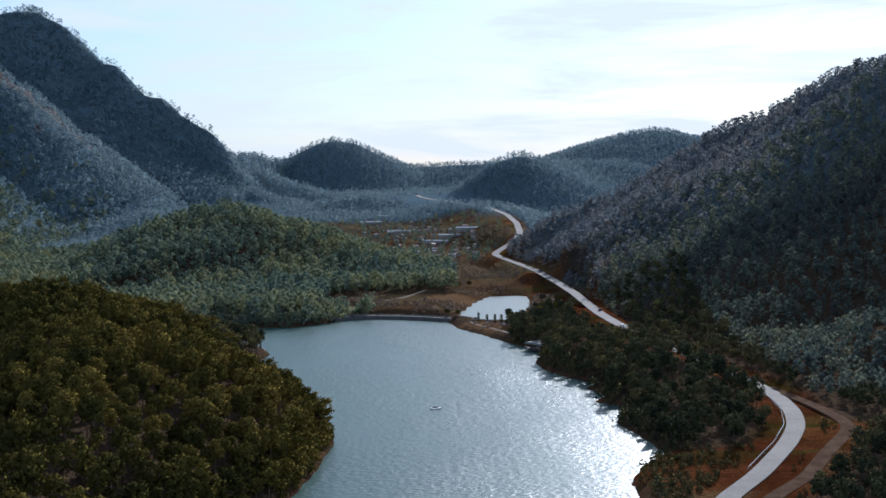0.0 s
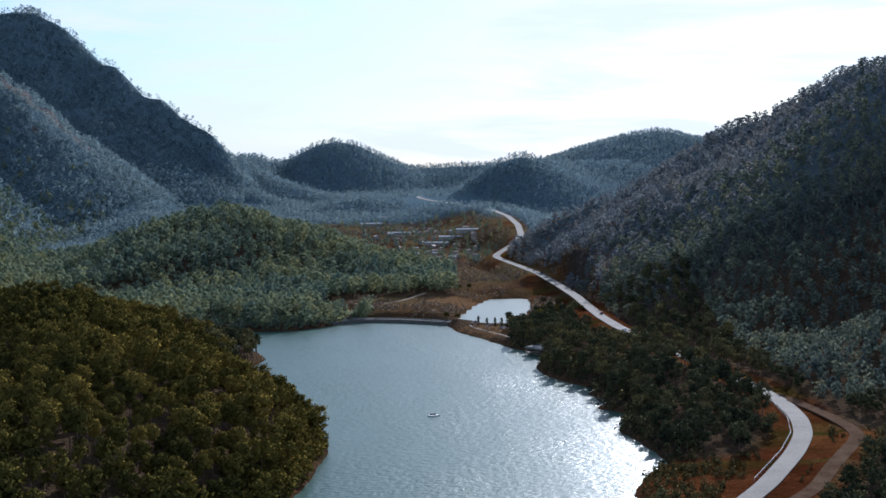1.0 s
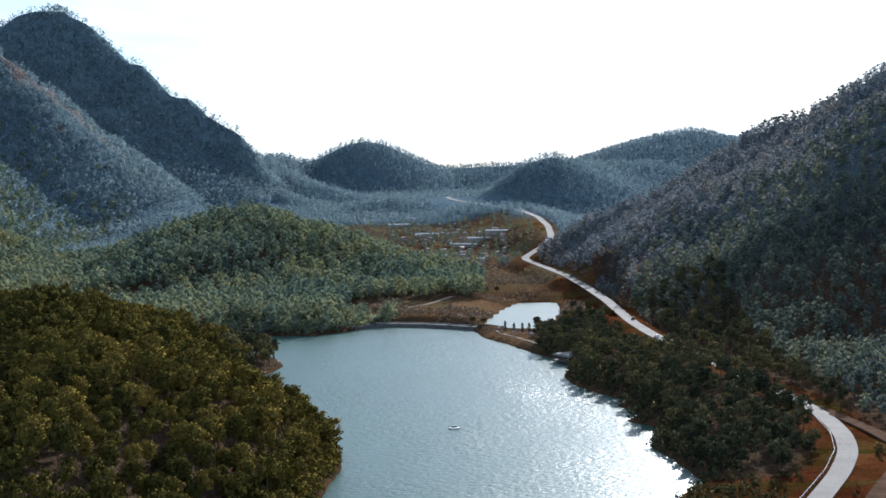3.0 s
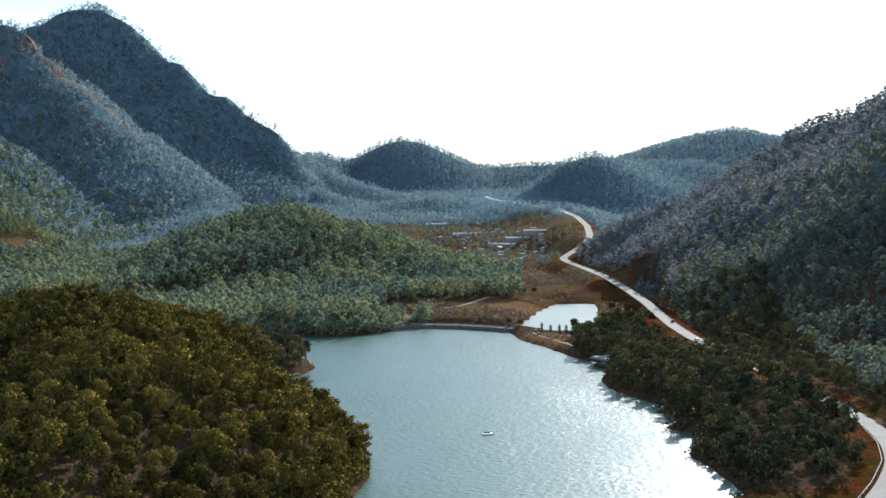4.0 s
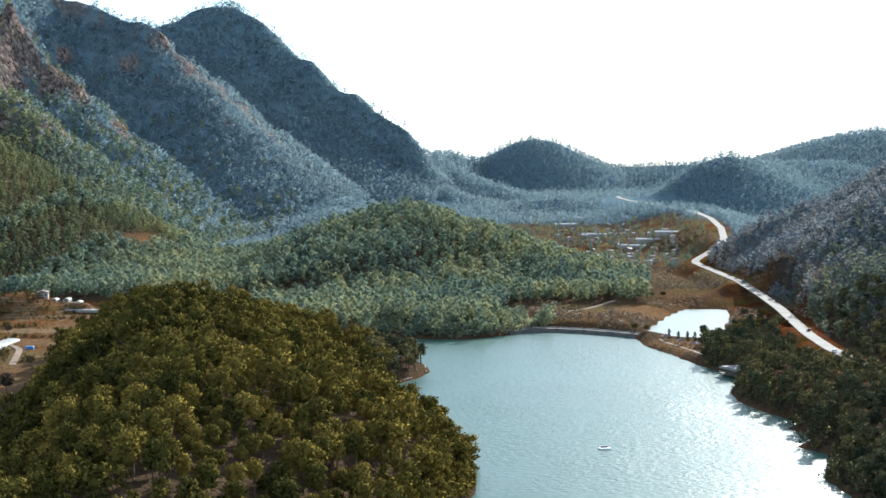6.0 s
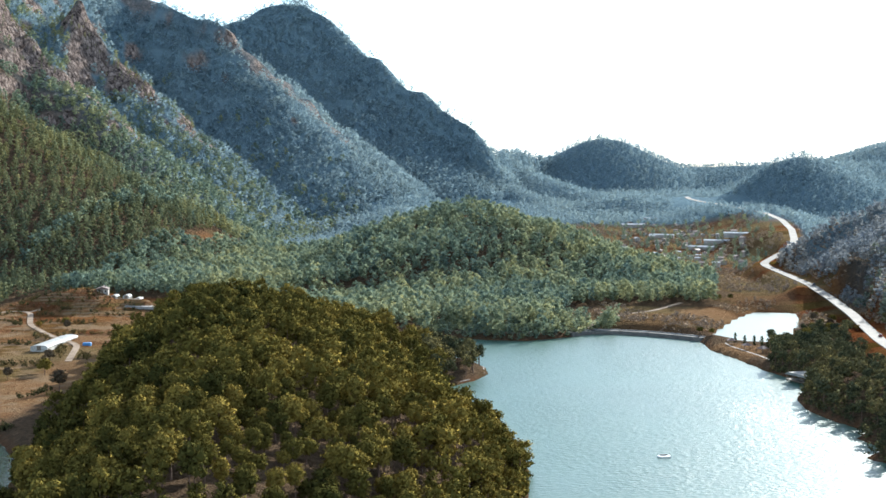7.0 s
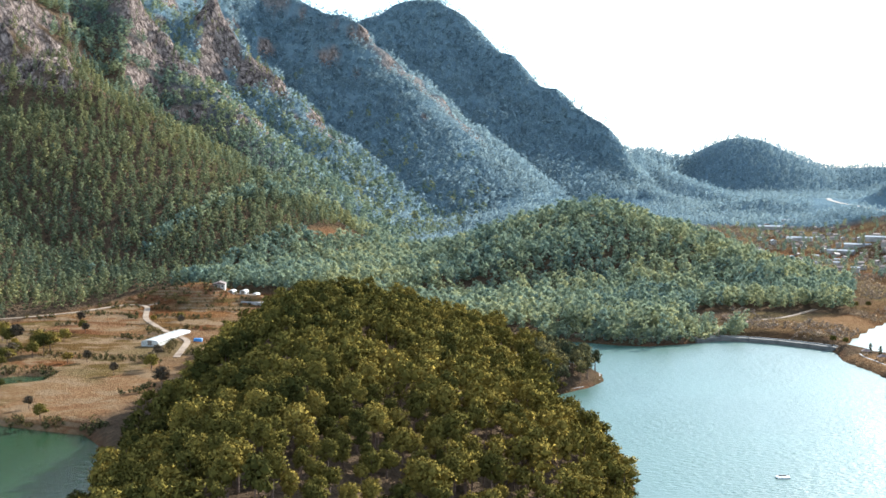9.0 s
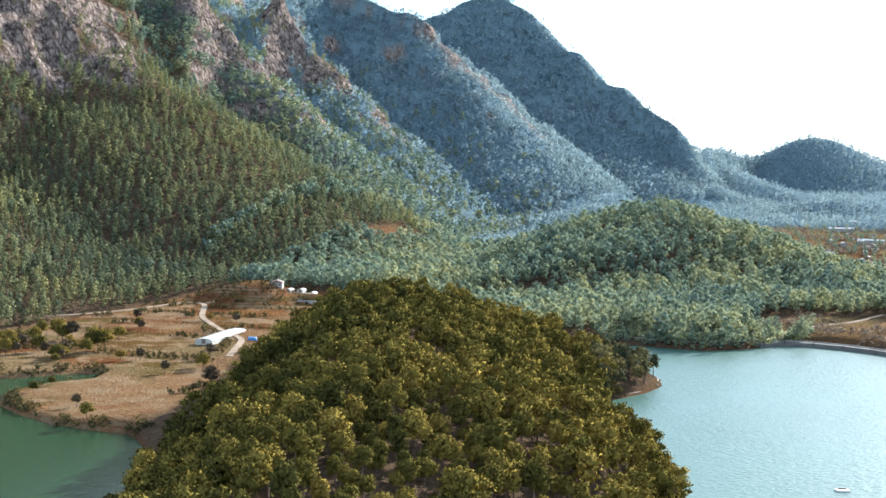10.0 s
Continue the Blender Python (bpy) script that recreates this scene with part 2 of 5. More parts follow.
    l.new(where.outputs["Z"], level.inputs[0])
    edge = ramp_of(n, l, level.outputs["Value"], [(0.12, (0.0,) * 3), (0.45, (1.0,) * 3)])
    torn = ramp_of(n, l, noise_of(n, l, 0.07, 4), [(0.48, (0.0,) * 3), (0.60, (1.0,) * 3)])
    bank.operation = "MULTIPLY"
    l.new(blend(n, l, 1.0, edge, torn, "MULTIPLY"), bank.inputs[0])
    l.new(cover("terrace"), bank.inputs[1])
    c = blend(n, l, bank.outputs["Value"], c, (0.235, 0.160, 0.095))
    c = blend(n, l, cover("rock"), c, rock)
    l.new(c, b.inputs["Base Color"])
    bump_of(n, l, blend(n, l, cover("rock"), fine, rockn), 1.0, 5.0, b)
    return m


def water_material(name, deep, rough, wave):
    m, n, l, b = material(name, rough, 0.0, 0.55)
    b.inputs["IOR"].default_value = 1.33
    # the sheltered western arm lies calm; dark green stands in for reflected slopes
    co, xyz, calm, wind = n.new("ShaderNodeTexCoord"), n.new("ShaderNodeSeparateXYZ"), n.new("ShaderNodeMapRange"), n.new("ShaderNodeMapRange")
    l.new(co.outputs["Object"], xyz.inputs["Vector"])
    for node, low, high in ((calm, 1.0, 0.0), (wind, 0.10, rough)):
        node.inputs["From Min"].default_value, node.inputs["From Max"].default_value = -200.0, -120.0
        node.inputs["To Min"].default_value, node.inputs["To Max"].default_value = low, high
        l.new(xyz.outputs["X"], node.inputs["Value"])
    l.new(wind.outputs["Result"], b.inputs["Roughness"])
    tint = ramp_of(n, l, noise_of(n, l, 0.006, 4), [(0.3, deep), (0.7, tuple(v * 1.25 for v in deep))])
    l.new(blend(n, l, calm.outputs["Result"], tint, (0.018, 0.045, 0.022)), b.inputs["Base Color"])
    a = noise_of(n, l, 0.35, 4, 0.6, (1.0, 1.6, 1.0))
    gust = ramp_of(n, l, noise_of(n, l, 0.012, 4, 0.6, (1.0, 0.35, 1.0)), [(0.35, (0.35,) * 3), (0.65, (1.0,) * 3)])
    mul = n.new("ShaderNodeMath")
    mul.operation = "MULTIPLY"
    hush = n.new("ShaderNodeMath")
    hush.operation = "MULTIPLY"
    l.new(wind.outputs["Result"], hush.inputs[0])
    hush.inputs[1].default_value = 1.0 / rough
    flat = n.new("ShaderNodeMath")
    flat.operation = "MULTIPLY"
    l.new(a, flat.inputs[0])
    l.new(hush.outputs["Value"], flat.inputs[1])
    l.new(flat.outputs["Value"], mul.inputs[0])
    l.new(gust, mul.inputs[1])
    bump_of(n, l, mul.outputs["Value"], 1.0, wave, b)
    return m


mat_ground = ground_material()
mat_water = water_material("lake_water", (0.026, 0.074, 0.056), 0.31, 0.7)
mat_pond = water_material("pond_water", (0.12, 0.15, 0.12), 0.3, 0.25)


# ---- the lie of the land ----
TABLE = np.random.RandomState(7).rand(256, 256)


def value_noise(x, y):
    xi, yi = np.floor(x).astype(int), np.floor(y).astype(int)
    fx, fy = x - xi, y - yi
    fx, fy = fx * fx * (3 - 2 * fx), fy * fy * (3 - 2 * fy)
    a, b = TABLE[xi % 256, yi % 256], TABLE[(xi + 1) % 256, yi % 256]
    c, d = TABLE[xi % 256, (yi + 1) % 256], TABLE[(xi + 1) % 256, (yi + 1) % 256]
    return (a * (1 - fx) + b * fx) * (1 - fy) + (c * (1 - fx) + d * fx) * fy


def fbm(x, y, size, octaves=4):
    """Noise from -1 to 1 with lumps of that size in metres."""
    total, amp, norm = 0.0, 1.0, 0.0
    for k in range(octaves):
        total = total + amp * (2 * value_noise(x / size * 2 ** k + 17.3 * k, y / size * 2 ** k + 5.1 * k) - 1)
        norm += amp
        amp *= 0.5
    return total / norm


def along(px, py, line):
    """Distance to a line of points, the line's other values there, and the side (plus: to its left)."""
    best = np.full(px.shape, 1e9)
    extra = np.zeros((len(line[0]) - 2, *px.shape))
    side = np.zeros(px.shape)
    for p, q in zip(line, line[1:]):
        dx, dy = q[0] - p[0], q[1] - p[1]
        u = np.clip(((px - p[0]) * dx + (py - p[1]) * dy) / (dx * dx + dy * dy), 0, 1)
        ex, ey = px - p[0] - u * dx, py - p[1] - u * dy
        d = np.hypot(ex, ey)
        near = d < best
        best = np.where(near, d, best)
        side = np.where(near, np.sign(dx * ey - dy * ex), side)
        for k in range(extra.shape[0]):
            extra[k] = np.where(near, p[k + 2] + u * (q[k + 2] - p[k + 2]), extra[k])
    return best, extra, side


def inside(px, py, ring):
    """Signed distance to a ring: minus inside."""
    d, _, _ = along(px, py, ring + ring[:1])
    odd = np.zeros(px.shape, bool)
    for p, q in zip(ring, ring[1:] + ring[:1]):
        cross = (p[1] > py) != (q[1] > py)
        odd ^= cross & (px < (q[0] - p[0]) * (py - p[1]) / ((q[1] - p[1]) or 1e-9) + p[0])
    return np.where(odd, -d, d)


def step(a, b, x):
    u = np.clip((x - a) / (b - a), 0, 1)
    return u * u * (3 - 2 * u)


def smax(a, b, k):
    return 0.5 * (a + b + np.sqrt((a - b) ** 2 + k * k))


def ridge(px, py, line, slope, soft=20.0, face=0.0):
    """A crest along a line of points, falling off to both sides, with a steep face below the top."""
    top = np.full(px.shape, -1e3)
    for p, q in zip(line, line[1:]):
        d, e, _ = along(px, py, [p, q])
        run = np.sqrt(d * d + soft * soft) - soft
        top = np.maximum(top, e[0] - slope * run - face * (1 - np.exp(-run / 40)))
    return top


LAKE = [(80, -260), (85, 0), (62, 200), (50, 330), (57, 400), (59, 443), (65, 466), (77, 487), (74, 511), (67, 547), (75, 583),
        (64, 598), (72, 617), (64, 637), (70, 649), (60, 668), (50, 695), (47, 725), (55, 767), (47, 785), (35, 813), (24, 848),
        (9, 887), (2, 930), (-28, 953), (-45, 958), (-61, 952), (-76, 930), (-95, 908), (-114, 906), (-130, 912), (-150, 914),
        (-166, 900), (-175, 870), (-165, 835), (-140, 812), (-118, 803), (-101, 793), (-96, 772), (-99, 748), (-108, 724),
        (-105, 692), (-84, 640), (-58, 590), (-46, 555), (-41, 510), (-44, 471), (-48, 429), (-60, 370), (-80, 300), (-105, 262),
        (-130, 262), (-140, 310), (-160, 390), (-188, 470), (-220, 540), (-248, 572), (-286, 577), (-307, 589), (-328, 603),
        (-343, 625), (-340, 648), (-330, 668), (-338, 690), (-352, 690), (-362, 668), (-380, 655), (-420, 650), (-480, 600),
        (-560, 500), (-600, 300), (-600, -260)]
POND = [(10, 938), (24, 1030), (36, 1076), (60, 1078), (64, 1045), (50, 905), (27, 912)]
ROAD = [(50, 250, 3.5), (60, 340, 3.5), (80, 402, 3.5), (98, 436, 3.5), (118, 482, 3.7), (129, 513, 4), (135, 543, 4.2), (137, 577, 4.7),
        (134, 612, 5.3), (126, 655, 6.5), (117, 690, 8.5), (109, 741, 10), (99, 795, 11), (94, 850, 12), (90, 965, 14),
        (85, 1050, 15), (76, 1145, 17), (62, 1220, 19), (49, 1275, 21.5), (47, 1292, 22.5), (56, 1325, 25.5), (70, 1365, 30),
        (79, 1440, 35), (81, 1540, 41), (75, 1650, 47), (62, 1750, 51), (20, 1890, 56), (-17, 2001, 59), (-33, 2060, 61.5), (-37, 2100, 63.5)]
SIDE_TRACK = [(82, 372, 3.8), (92, 400, 4), (111, 428, 4.3), (126, 462, 4.8), (138, 486, 5.2), (146, 502, 5.5), (147, 520, 5.5), (146, 549, 5.2), (142, 580, 5), (138, 600, 5)]
FARM_TRACK = [(-540, 720, 7), (-467, 811, 8), (-446, 836, 8.5), (-432, 873, 9), (-425, 916, 10), (-410, 913, 10), (-382, 858, 8), (-348, 819, 6.5),
              (-322, 797, 5.5), (-300, 740, 4.5)]
FARM_TRACK_UP = [(-410, 913, 10), (-395, 935, 13), (-372, 945, 16.5), (-345, 935, 17)]
DAM_TRACK = [(-150, 925, 3.2), (-110, 915, 3.2), (-78, 940, 3.2), (-62, 962, 3.2), (-64, 985, 4), (-50, 1020, 5), (-30, 1040, 6), (-12, 1085, 8)]
FOOT = [(-480, 400), (-475, 700), (-462, 813), (-450, 950), (-440, 1160), (-425, 1320), (-440, 1500), (-425, 1700), (-390, 1880), (-440, 1990), (-600, 2120), (-1000, 2300), (-2400, 2700)]
NEAR_HILL = [(-248, 800, 18), (-224, 745, 33), (-172, 590, 35), (-144, 500, 32), (-114, 400, 26), (-100, 320, 16)]

MID_HILL = [(-367, 1300, 12), (-309, 1305, 30), (-251, 1300, 47), (-224, 1290, 59), (-195, 1280, 62), (-165, 1260, 56), (-134, 1245, 47), (-109, 1230, 37),
            (-74, 1200, 22), (-46, 1175, 13), (-27, 1150, 6)]
SPURS = [([(-722, 1215, 206), (-693, 1222, 182), (-665, 1230, 135), (-616, 1225, 108), (-550, 1205, 71), (-471, 1170, 34), (-422, 1150, 16)], 0.55, 25, 0),
         ([(-715, 1430, 284), (-684, 1445, 227), (-656, 1460, 176), (-632, 1470, 147), (-604, 1480, 113), (-553, 1480, 71), (-499, 1470, 41), (-461, 1450, 17)], 0.75, 6, 22),
         ([(-710, 1615, 295), (-677, 1620, 237), (-649, 1622, 210), (-608, 1625, 176), (-562, 1628, 129), (-555, 1628, 96), (-498, 1625, 58), (-461, 1605, 17)], 0.75, 4, 26),
         ([(-814, 1860, 360), (-732, 1860, 319), (-684, 1860, 299), (-627, 1862, 282), (-601, 1862, 239), (-539, 1862, 185), (-496, 1860, 147), (-462, 1860, 123), (-420, 1858, 81), (-381, 1850, 61)], 0.75, 4, 28),
         ([(-822, 2200, 303), (-739, 2180, 318), (-681, 2170, 342), (-610, 2160, 349), (-559, 2150, 312), (-509, 2145, 269), (-491, 2140, 260), (-441, 2130, 214), (-405, 2120, 200),
           (-371, 2115, 171), (-333, 2110, 143), (-320, 2130, 121), (-299, 2350, 118), (-258, 2450, 106)], 0.72, 4, 50),
         ([(-1200, 500, 360), (-1120, 800, 420), (-1010, 1050, 440), (-950, 1250, 450), (-930, 1450, 440), (-900, 1600, 420), (-870, 1760, 390), (-800, 1860, 350)], 1.1, 20, 0)]
FOOTHILLS = [([(-435, 1545, 24), (-396, 1640, 39), (-349, 1710, 50), (-280, 1730, 44)], 0.3, 15),
             ([(-391, 2150, 89), (-319, 2080, 77), (-237, 2010, 61), (-184, 1950, 38)], 0.42, 8),
             ([(-360, 2060, 78), (-290, 1990, 62), (-230, 1930, 42)], 0.42, 8),
             ([(-346, 2300, 112), (-278, 2200, 94), (-218, 2120, 79), (-154, 2050, 61)], 0.42, 8),
             ([(-171, 1900, 40), (-144, 1930, 58), (-108, 1950, 64), (-67, 1950, 57), (-26, 1930, 42), (25, 1890, 28)], 0.4, 12)]
CONE = [(-269, 2490, 104), (-239, 2490, 131), (-208, 2490, 151), (-186, 2490, 155), (-167, 2490, 152), (-138, 2490, 134), (-109, 2490, 119), (-71, 2490, 103)]
FAR_RIDGE = [(-400, 2700, 129), (-336, 2700, 116), (-282, 2600, 107), (-73, 2560, 105), (-38, 2540, 106), (20, 2520, 108), (68, 2520, 108), (210, 2520, 108),
             (256, 2600, 122), (320, 2650, 149), (375, 2700, 165), (408, 2720, 171), (432, 2740, 157), (475, 2760, 153), (540, 2780, 157), (645, 2800, 180), (900, 2800, 230)]
HUMP = [(-23, 1985, 56), (25, 1960, 79), (62, 1960, 93), (86, 2000, 112), (109, 2010, 117), (133, 2040, 108), (180, 2150, 106), (280, 2250, 110)]
RIGHT_RIDGE = [(760, 640, 300), (480, 900, 214), (346, 1020, 176), (336, 1080, 172), (320, 1125, 169), (302, 1175, 158), (287, 1210, 147), (265, 1245, 135), (246, 1270, 122), (228, 1285, 108),
               (210, 1300, 93), (180, 1305, 83), (143, 1302, 70), (112, 1298, 56), (92, 1290, 38)]
RIGHT_SPURS = [([(346, 1020, 120), (290, 930, 78), (250, 880, 56), (211, 815, 24), (176, 790, 17), (150, 770, 8)], 0.42), ([(330, 700, 62), (222, 665, 24), (185, 640, 12), (150, 600, 5)], 0.42)]


def mid_hill(x, y):
    """The wooded hill behind the lake: how far out from its crest (1 at the foot), and its height."""
    d, e, side = along(x, y, MID_HILL)
    r = d / (np.where(side > 0, 175, 320) * np.sqrt(e[0] / 60))
    return r, e[0] * (1 - r ** 1.15)


def scar(x, y):
    """The great bare cliff above the fields."""
    return step(1.1, 0.75, np.hypot((x + 728) / 84, (y - 1200) / 84) + 0.3 * fbm(x, y, 30, 3))


def relief(x, y):
    """Height of the bare land, before water and roads."""
    z = np.interp(y, [-600, 500, 900, 1100, 1300, 1500, 1750, 2000, 2500, 4600], [4, 3, 3.5, 6, 12, 15, 32, 50, 70, 90]) + 1.5 * fbm(x, y, 90)
    fields = np.interp(y, [500, 640, 720, 800, 900, 960, 1100, 1320, 1500], [1.2, 1.6, 2.4, 4.5, 9, 14, 17, 18, 22])
    z = np.where(x < -250, z + step(-250, -300, x) * (fields - z), z)
    knoll = 25 * (1.0 - (np.hypot((x + 388) / 52, (y - 935) / 48)) ** 1.7) + 1.0 * fbm(x, y, 20)
    z = smax(z, np.maximum(knoll, -20), 2)
    stepped = 1.7 * (np.floor(z / 1.7) + step(0.55, 1.0, z / 1.7 - np.floor(z / 1.7)))
    z = z + step(-255, -275, x) * step(960, 930, y) * step(-470, -440, x) * (stepped - z)
    # near wooded hill
    d, e, side = along(x, y, NEAR_HILL)
    w = np.where(side > 0, 112.0, 52.0)
    near = e[0] * (1.02 - (d / w) ** 1.6) + 2.5 * fbm(x, y, 70) * step(110, 60, d)
    z = smax(z, np.maximum(near, -20), 3)
    # wooded hill behind the lake
    z = smax(z, np.maximum(mid_hill(x, y)[1] + 5 * fbm(x + 40, y, 110), -20), 4)
    # mountain wall: a steep apron with rocky spurs that run down from the crest
    d, e, side = along(x, y, FOOT)
    d = d * side + 16 * fbm(x, y, 130, 5) * step(20, 120, d * side)
    wall = np.interp(d, [-60, 0, 60, 130, 195, 260, 330, 420, 560, 900], [-40, 4, 22, 50, 72, 100, 150, 215, 320, 400]) + np.interp(y, [900, 1500, 2000], [4, 14, 34])
    for line, slope, soft, face in SPURS:
        wall = smax(wall, ridge(x, y, line, slope, soft, face) + (6 if line[0][1] > 1650 else 0), 6)
    high = step(70, 150, wall)
    gully = 1 - np.abs(fbm(x + 31, y, 95, 4)) * 2.2
    wall = wall + high * (7 * fbm(x, y, 34, 3) + 10 * gully - 6) * step(2170, 2120, y - 0.3 * (x + 400))
    # ledges and cliffs
    lift = wall / 46 + 1.6 * fbm(x, y, 120, 4)
    ledge = 46 * (np.floor(lift) + step(0.30, 0.62, lift - np.floor(lift)) - lift)
    wall = wall + 0.22 * ledge * step(95, 150, wall) * step(2150, 2050, y)
    scarp = scar(x, y)
    wall = wall + scarp * (13 * fbm(x, y, 20, 4) + 9 * (1 - 2 * np.abs(fbm(x, y + 60, 30, 3))))
    z = smax(z, wall, 8)
    # low hills before the far ridge
    for line, slope, soft in FOOTHILLS:
        z = smax(z, ridge(x, y, line, slope, soft) + 3 * fbm(x, y, 60), 5)
    # the cone and the far ridge
    z = smax(z, ridge(x, y, CONE, 0.5, 12) + 2 * fbm(x, y, 50), 4)
    z = smax(z, ridge(x, y, FAR_RIDGE, 0.3, 15) + 3 * fbm(x, y, 90), 5)
    z = smax(z, ridge(x, y, HUMP, 0.45, 18) + 3 * fbm(x, y, 60), 5)
    # right mountain, its hollow and its lower spurs
    z = smax(z, ridge(x, y, RIGHT_RIDGE, 0.6, 10, 8) + (6 * fbm(x, y, 120, 5) + 12 * (0.4 - np.abs(fbm(x + 90, y + 40, 170, 3)) * 2)) * step(90, 190, x), 6)
    for line, slope in RIGHT_SPURS:
        z = smax(z, ridge(x, y, line, slope, 14) + 3 * fbm(x, y, 45), 5)
    z = smax(z, ridge(x, y, [(260, 420, 40), (190, 430, 18), (160, 450, 8)], 0.4, 15), 4)
    # wooded knoll between the road and the lake
    z = smax(z, ridge(x, y, [(70, 800, 5), (84, 740, 9), (96, 660, 13), (104, 590, 11), (98, 545, 5)], 0.36, 12) + 1.5 * fbm(x, y, 30), 2)
    return z


def land(x, y):
    """Height of the ground."""
    x, y = np.asarray(x, float), np.asarray(y, float)
    z = relief(x, y)
    for line, flat, wide in ((SIDE_TRACK, 4, 9), (FARM_TRACK, 3, 12), (FARM_TRACK_UP, 3, 10), (DAM_TRACK, 3, 9), (ROAD, 6.5, 17)):
        d, e, _ = along(x, y, line)
        reach = wide + (step(1380, 1600, y) * 75 if line is ROAD else 0)
        z = e[0] + step(flat, reach, d) * (z - e[0])
    s = inside(x, y, LAKE) + 1.2 * fbm(x, y, 14, 3)
    z = np.where(s > 0, np.minimum(np.maximum(z, 0.7), 0.25 + 0.55 * s), -6 * step(0, -9, s) - 0.3)
    flat = step(1.0, 0.85, np.hypot((x - 30) / 32, (y - 876) / 56)) * step(1.0, 3.0, s)
    z = z + flat * (2.75 - z)
    s = inside(x, y, POND)
    z = np.where(s > 0, np.where(s < 45, np.minimum(z, 3.0 + 0.2 * s), z), 1.0)
    z = np.where((s > 0) & (s < 12), np.maximum(z, 2.9 + 0.06 * s), z)
    return z


def mesh_of(name, verts, faces, mats, smooth=False):
    me = bpy.data.meshes.new(name)
    verts, faces = np.asarray(verts, np.float32), np.asarray(faces, np.int32)
    me.vertices.add(len(verts))
    me.vertices.foreach_set("co", verts.ravel())
    k = faces.shape[1]
    me.loops.add(faces.size)
    me.loops.foreach_set("vertex_index", faces.ravel())
    me.polygons.add(len(faces))
    me.polygons.foreach_set("loop_start", np.arange(0, faces.size, k, dtype=np.int32))
    me.polygons.foreach_set("loop_total", np.full(len(faces), k, np.int32))
    me.polygons.foreach_set("use_smooth", np.full(len(faces), smooth, bool))
    for m in mats:
        me.materials.append(m)
    me.update(calc_edges=True)
    return me


def attribute(me, name, values):
    me.attributes.new(name, "FLOAT", "POINT").data.foreach_set("value", np.asarray(values, np.float32))


def ROAD_X(y):
    return np.interp(y, [p[1] for p in ROAD], [p[0] for p in ROAD])


def fields_mask(x, y):
    """Open ground: farm fields, the valley floor, the banks."""
    farm = step(-246, -262, x) * step(-475, -455, x) * step(975, 955, y + 10 * fbm(x, y, 40)) * step(480, 520, y)
    d, e, side = along(x, y, NEAR_HILL)
    farm = farm * step(46, 54, d)
    d, e, side = along(x, y, FOOT)
    farm = farm * step(-14, -24, d * side + 6 * fbm(x, y, 50))
    gap = 0.5 * step(30, 18, np.hypot((x + 412), (y - 1240) * 0.4) + 14 * fbm(x, y, 30))
    valley = step(-75, -55, x + 10 * fbm(x, y, 40)) * step(14, 4, x - ROAD_X(y)) * step(935, 960, y) * step(1800, 1740, y)
    r = mid_hill(x, y)[0]
    valley = np.maximum(valley * step(0.86, 0.95, r), step(1380, 1450, y) * step(-260, -200, x) * step(60, 40, x) * step(1800, 1740, y) * step(0.95, 1.05, r))
    corner = np.where(x > np.interp(y, [400, 436, 482, 530], [80, 98, 118, 133]), step(530, 505, y), step(488, 470, y)) * step(60, 62, x) * step(16, 9, x - np.interp(y, [250, 400, 430, 462, 500, 530], [70, 92, 112, 126, 146, 147]))
    return np.clip(farm + gap + valley + corner, 0, 1)


GRID = {}


def height(x, y):
    """Height of the built ground sheet."""
    x, y = np.asarray(x, float), np.asarray(y, float)
    ys, Z = GRID["ys"], GRID["Z"]
    j = np.clip(np.searchsorted(ys, y) - 1, 0, len(ys) - 2)
    v = np.clip((y - ys[j]) / (ys[j + 1] - ys[j]), 0, 1)

    def row(k):
        u = np.clip((x - GRID["left"][k]) / (GRID["right"][k] - GRID["left"][k]), 0, 0.99999) * (Z.shape[1] - 1)
        i = u.astype(int)
        return Z[k, i] + (u - i) * (Z[k, i + 1] - Z[k, i])
    return row(j) * (1 - v) + row(j + 1) * v


def slopes(x, y, h=5.0):
    return (height(x + h, y) - height(x - h, y)) / (2 * h), (height(x, y + h) - height(x, y - h)) / (2 * h)


def bare_rock(x, y, steep):
    """Cliffs: the big scar, crags along the upper spurs, and broken bands on the steepest faces."""
    cliff = step(0.4, 0.7, scar(x, y)) * step(0.75, 0.5, fbm(x + 9, y, 17, 3) + 0.3)
    bands = step(1.5, 1.75, steep + 0.8 * fbm(x, y, 24, 4)) * step(-400, -450, x) * step(1950, 1800, y) * step(80, 110, height(x, y))
    z = height(x, y)
    for line, *_ in SPURS[1:4]:
        d, e, side = along(x, y, line)
        near = step(14, 4, np.abs(d + np.where(side < 0, -14, 6)) + 34 * fbm(x + 5, y, 26, 4))
        cliff = np.maximum(cliff, near * step(112, 140, z) * step(2000, 1700, y))
    return np.clip(cliff + bands, 0, 1)


